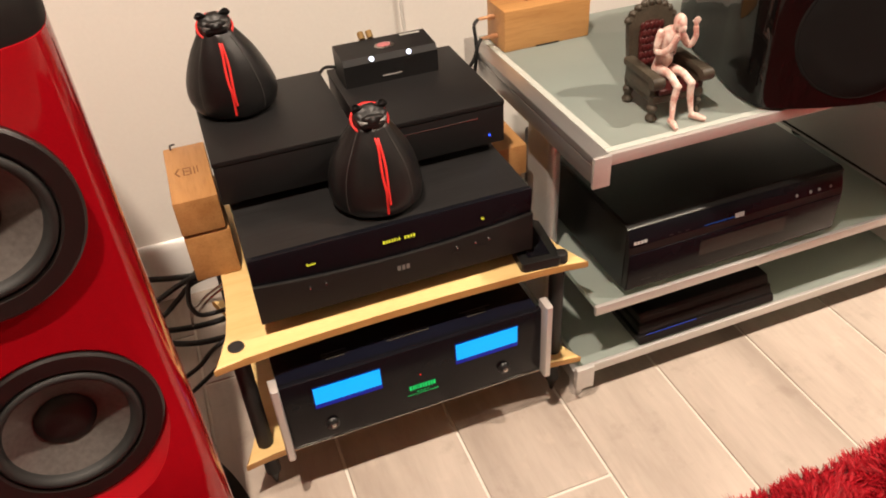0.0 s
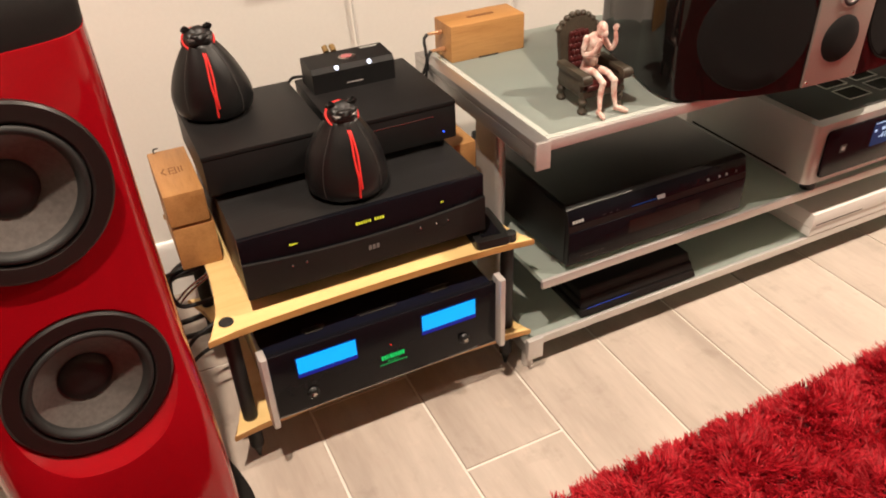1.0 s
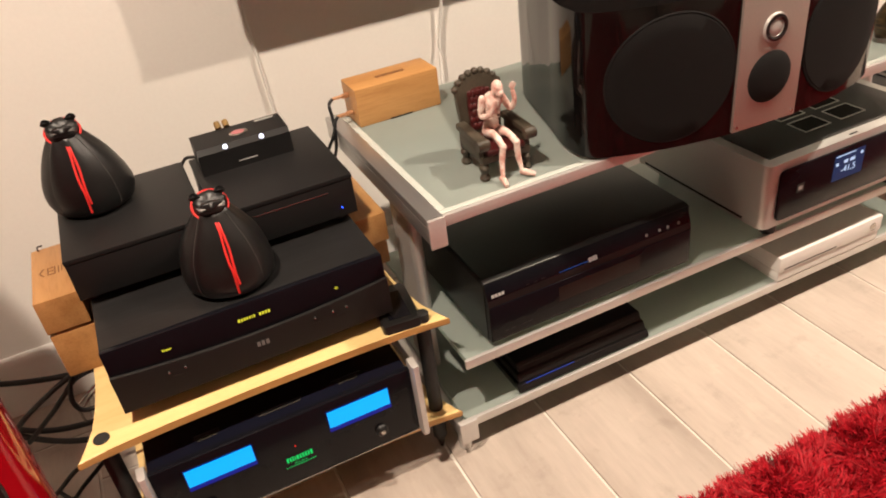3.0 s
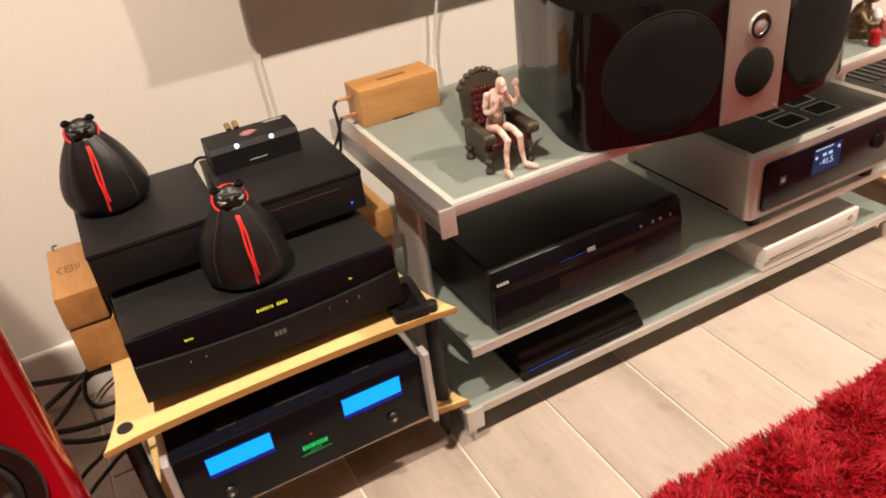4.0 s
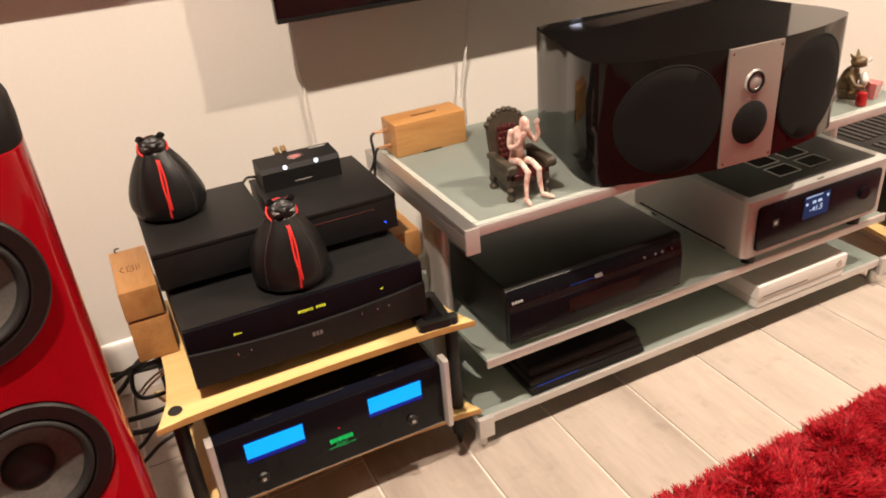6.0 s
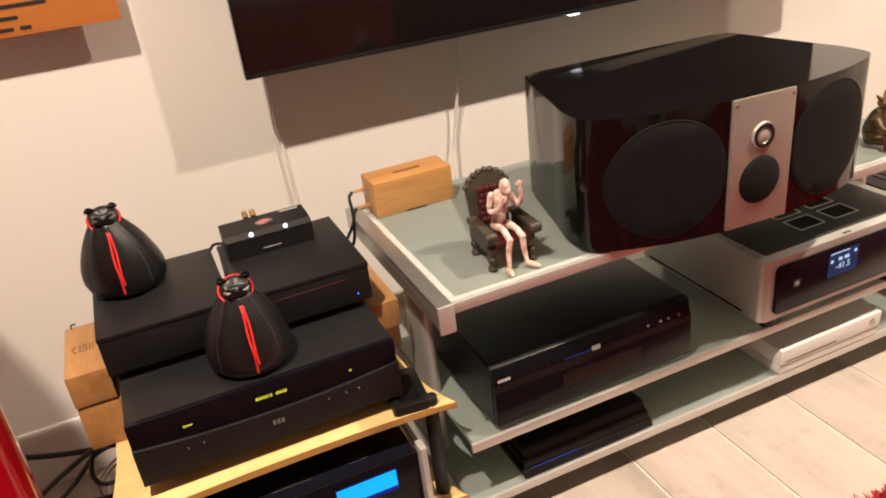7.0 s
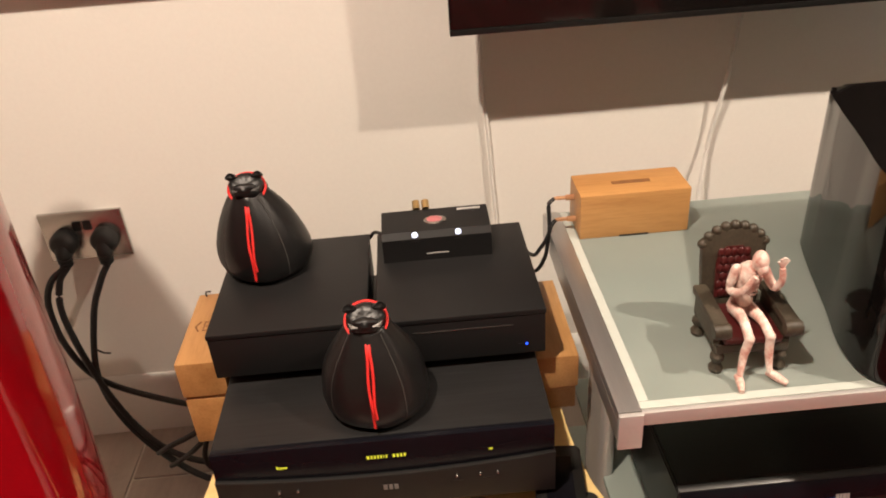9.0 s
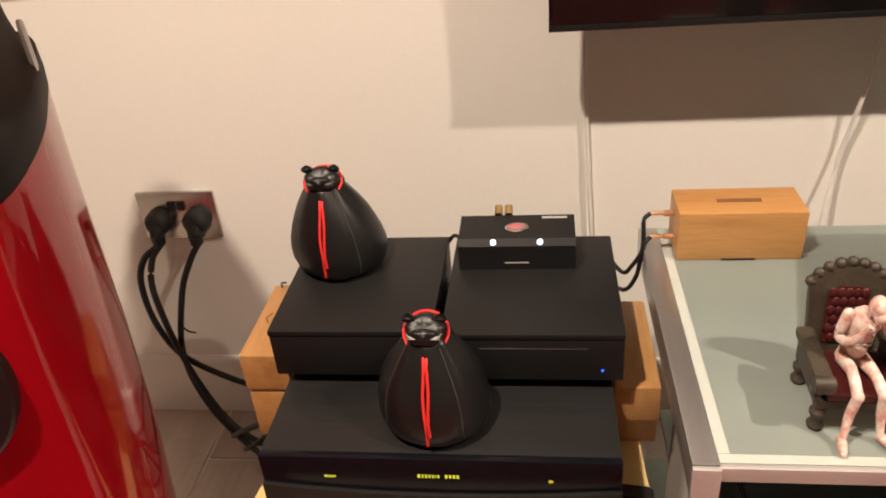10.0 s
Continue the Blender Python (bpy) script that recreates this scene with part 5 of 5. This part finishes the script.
holes = [lathe([(0.0, -0.05), (r * 0.90, -0.05), (r * 0.90, -0.0005), (r + 0.001, 0.0), (r + 0.052, 0.05), (0.0, 0.05)], 72, m=driver_axis(z, y, tilt)) for z, y, r, tilt in WOOFERS]
cab = pierced(cab, holes)
part("bass_cabinet", cab, M_RED, spk, "glossy red bass cabinet", smooth=26)
part("brand_mark", tube([(-0.006, -0.0432, 0.166), (0.004, -0.0432, 0.172), (0.014, -0.0432, 0.170), (0.026, -0.0430, 0.177), (0.034, -0.0428, 0.180)], 0.0020, 8), M_SILVER, spk, "small silver script mark")
part("plinth", loft([cabinet_ring(1.32, 1.10, -0.035, 0.012, 0.012), cabinet_ring(1.32, 1.10, -0.035, 0.026, 0.026), cabinet_ring(1.14, 1.02, -0.024, 0.038, 0.038), cabinet_ring(1.02, 0.96, -0.012, 0.0445, 0.0445)]), M_SATIN, spk, "black plinth")
for sx in (-0.10, 0.10):
    for sy in (0.03, 0.28):
        part("spike", lathe([(0.0, 0.0), (0.006, 0.0), (0.012, 0.0121), (0.0, 0.0122)], 14, m=Matrix.Translation((sx * (1 if sy < 0.2 else 0.6), sy, 0))), M_STEEL, spk)
part("tweeter_module", loft([cabinet_ring(WIDE, DEEP, 0.020, 0.8185, 0.8545), cabinet_ring(WIDE + 0.01, DEEP + 0.01, 0.019, 0.842, 0.874), cabinet_ring(WIDE, DEEP, 0.022, 0.868, 0.893), cabinet_ring(1.05, 0.86, 0.026, 0.874, 0.898), cabinet_ring(1.02, 0.82, 0.028, 0.92, 0.93), cabinet_ring(0.99, 0.80, 0.030, 0.955, 0.975)]), M_TWEETER, spk, "soft black waist module", smooth=50)
part("module_fin", prism(rounded(0.0, 0.009, 0.0, 0.050, 0.004), 0.0, 0.004, 0.001, m=Matrix.Translation((0.117, 0.225, 0.884)) @ Matrix.Rotation(radians(90), 4, "X") @ Matrix.Rotation(radians(90), 4, "Y")), M_SILVER, spk, "slim pale fin")
part("head_cabinet", loft([cabinet_ring(1.00, 0.82, 0.027, 0.942, 0.962), cabinet_ring(1.00, 0.84, 0.022, 0.99, 1.02), cabinet_ring(0.98, 0.84, 0.018, 1.08, 1.11), cabinet_ring(0.92, 0.82, 0.026, 1.120, 1.140), cabinet_ring(0.80, 0.74, 0.045, 1.145, 1.165), cabinet_ring(0.50, 0.55, 0.09, 1.160, 1.175)]), M_RED, spk, "glossy red head cabinet", smooth=50)
part("tweeter_port", lathe([(0.0, 0.0005), (0.006, 0.0005), (0.008, 0.002), (0.0085, 0.0), (0.0, 0.0)], 20, m=at_front(0.050, 0.024, 0.880)), M_PANEL, spk)


def driver(z, y, r, tilt, name):
    m = driver_axis(z, y, tilt)
    ring = part(name, lathe([(r, -0.030), (r, 0.003), (r - 0.003, 0.0055), (r * 0.80, 0.0050), (r * 0.775, 0.0030), (r * 0.775, -0.030)], 72, m=m), M_RING, spk, "dark driver with grey cone and trim ring")
    part("surround", lathe([(r * 0.775, -0.004), (r * 0.765, 0.001), (r * 0.73, 0.0065), (r * 0.68, 0.0060), (r * 0.645, -0.001), (r * 0.635, -0.006)], 72, m=m), M_RUBBER, ring, "rounded black rubber surround", smooth=80)
    part("cone", lathe([(r * 0.640, -0.005), (r * 0.50, -0.014), (r * 0.34, -0.022), (r * 0.30, -0.0235)], 72, m=m), M_CONE, ring, "grey composite cone", smooth=80)
    part("dust_cap", lathe([(r * 0.325, -0.0235), (r * 0.31, -0.020), (r * 0.20, -0.0165), (r * 0.08, -0.0150), (0.0, -0.0148)], 48, m=m), M_CAP, ring, "dark dust cap", smooth=80)
    return ring


for z, y, r, tilt in WOOFERS:
    driver(z, y, r, tilt, "woofer")
driver(1.078, 0.0150, 0.072, 0.0, "midrange")


# ---- second rack and receiver beyond the stand ----
rack2 = thing("hifi_rack", 1.745, 0, 0, "low bamboo hi-fi rack shelf under a black receiver", "rack", group="bamboo racks")
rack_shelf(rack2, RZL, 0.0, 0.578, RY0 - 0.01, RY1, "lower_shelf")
rack_posts(rack2, 0.0, 0.578, RY0 - 0.01, RY1, RZL - 0.03, RZL)
rec = thing("receiver", 2.030, 1.150, RZL, "large black receiver with slotted vents on its top", "receiver")
part("body", box(-0.215, 0.215, 0.004, 0.37, 0.016, 0.185, 0.003), M_BLACK, rec)
part("front_panel", box(-0.218, 0.218, -0.008, 0.0035, 0.016, 0.187, 0.002), M_SATIN, rec, "smooth black front panel")
for r in range(2):
    for c in range(13):
        part("vent_slat", box(-0.170 + 0.026 * c, -0.158 + 0.026 * c, 0.05 + 0.15 * r, 0.17 + 0.15 * r, 0.1852, 0.1880), M_SATIN, rec)
for fx in (-0.17, 0.17):
    for fy in (0.05, 0.32):
        part("foot", lathe([(0.0, 0.0), (0.018, 0.0), (0.020, 0.0161), (0.0, 0.0162)], 18, m=Matrix.Translation((fx, fy, 0))), M_RUBBER, rec)
part("volume_knob", lathe([(0.0, 0.022), (0.026, 0.022), (0.028, 0.0), (0.0, 0.0)], 32, m=at_front(0.15, -0.0082, 0.11)), M_SATIN, rec)


# ---- red shag rug ----
# West end is unseen, extended to redden and dim bounce at the red loudspeaker.
UX0, UX1, UY0, UY1 = -0.90, 3.10, -1.20, 0.826
rug = thing("shag_rug", 0, 0, 0, "deep-pile red shag rug on the tiled floor", "rug")
part("backing", prism(rounded(UX0, UX1, UY0, UY1, 0.02), 0.0005, 0.008, 0.002), M_RUGBACK, rug)


def strands(tufts, per, x0, x1, y0, y1, seed, wide):
    """Yarn tufts: strands that rise from one root and fall over together, each a narrow bent ribbon."""
    r = np.random.RandomState(seed)
    core = np.stack([r.uniform(x0, x1, tufts), r.uniform(y0, y1, tufts)], 1)
    drift = np.stack([np.sin(core[:, 0] * 31 + 3 * np.sin(core[:, 1] * 19)), np.cos(core[:, 1] * 27 + 3 * np.sin(core[:, 0] * 23))], 1)
    fall = drift * 0.009 + r.normal(0, 0.007, (tufts, 2))
    rim = np.clip((core[:, 1] - (y1 - 0.050)) / 0.045, 0, 1)
    fall *= (1 - 0.75 * rim)[:, None]
    fall[:, 1] += rim * 0.006
    clump = np.sin(core[:, 0] * 83 + 2.1 * np.sin(core[:, 1] * 57)) * np.sin(core[:, 1] * 91 + 1.7 * np.sin(core[:, 0] * 49))
    tall = (r.uniform(0.019, 0.029, tufts) + 0.006 * clump) * (1 - 0.50 * rim)
    count = tufts * per
    own = np.repeat(np.arange(tufts), per)
    root = np.concatenate([core[own] + r.normal(0, 0.0028, (count, 2)), np.full((count, 1), 0.006)], 1)
    lean = fall[own] + r.normal(0, 0.0050, (count, 2)) * (1 - 0.50 * rim[own])[:, None]
    h = tall[own] * r.uniform(0.8, 1.1, count)
    a = r.uniform(0, math.pi, count)
    side = np.stack([np.cos(a), np.sin(a), np.zeros(count)], 1) * wide * r.uniform(0.7, 1.3, (count, 1))
    mid = root + np.concatenate([lean * 0.40, (h * 0.66)[:, None]], 1)
    tip = root + np.concatenate([lean * 1.20, h[:, None]], 1)
    v = np.stack([root - side, root + side, mid - side, mid + side, tip - side * 0.6, tip + side * 0.6], 1).reshape(-1, 3)
    k = np.arange(count)[:, None] * 6
    f = np.concatenate([k + np.array([0, 1, 3, 2]), k + np.array([2, 3, 5, 4])], 1).reshape(-1, 4)
    me = bpy.data.meshes.new("pile")
    me.from_pydata(v.tolist(), [], f.tolist())
    me.materials.append(M_SHAG)
    ob = new("pile", me)
    ob.parent = rug
    return tagged(ob, "long red yarn strands", kind="stuff")


strands(24000, 12, 0.20, 2.10, 0.20, UY1 + 0.003, 1, 0.0009)
strands(24000, 6, UX0, UX1, UY0, 0.20, 2, 0.0026)
strands(7000, 6, UX0, 0.20, 0.20, UY1 + 0.003, 3, 0.0018)
strands(7000, 6, 2.10, UX1, 0.20, UY1 + 0.003, 4, 0.0018)


# ---- floor planks ----
PITCH, LENGTH, GAP = 0.1990, 1.00, 0.0050
XL = 0.5080
floor = bpy.data.objects["floor"]
plank_meshes = {}


def plank_mesh(width, length):
    key = (round(width, 3), round(length, 3))
    if key not in plank_meshes:
        plank_meshes[key] = finish(box(-(width - GAP) / 2, (width - GAP) / 2, -(length - GAP) / 2, (length - GAP) / 2, -0.010, 0.0, 0.0012, 1), "plank", M_TILE)
    return plank_meshes[key]


columns = range(math.floor((X0 - XL) / PITCH), math.ceil((X1 - XL) / PITCH) + 1)
for c in columns:
    xa, xb = max(X0, XL + (c - 1) * PITCH), min(X1, XL + c * PITCH)
    if xb - xa < 0.02:
        continue
    joint = 0.9585 + (0.0, 0.34, 0.62, 0.47, 0.26)[c % 5 if c else 0] - 6.0
    if c and c % 5 == 0:
        joint += 0.72
    ya = Y0
    while ya < Y1 - 0.02:
        while joint < ya + 0.02:
            joint += LENGTH
        yb = min(joint, Y1)
        ob = bpy.data.objects.new("plank", plank_mesh(xb - xa, yb - ya))
        scene.collection.objects.link(ob)
        ob.parent = floor
        ob.matrix_basis = pose((xa + xb) / 2, (ya + yb) / 2, 0, 0, 0, 180 if (c * 7 + round(ya * 3)) % 2 else 0)
        ya = yb
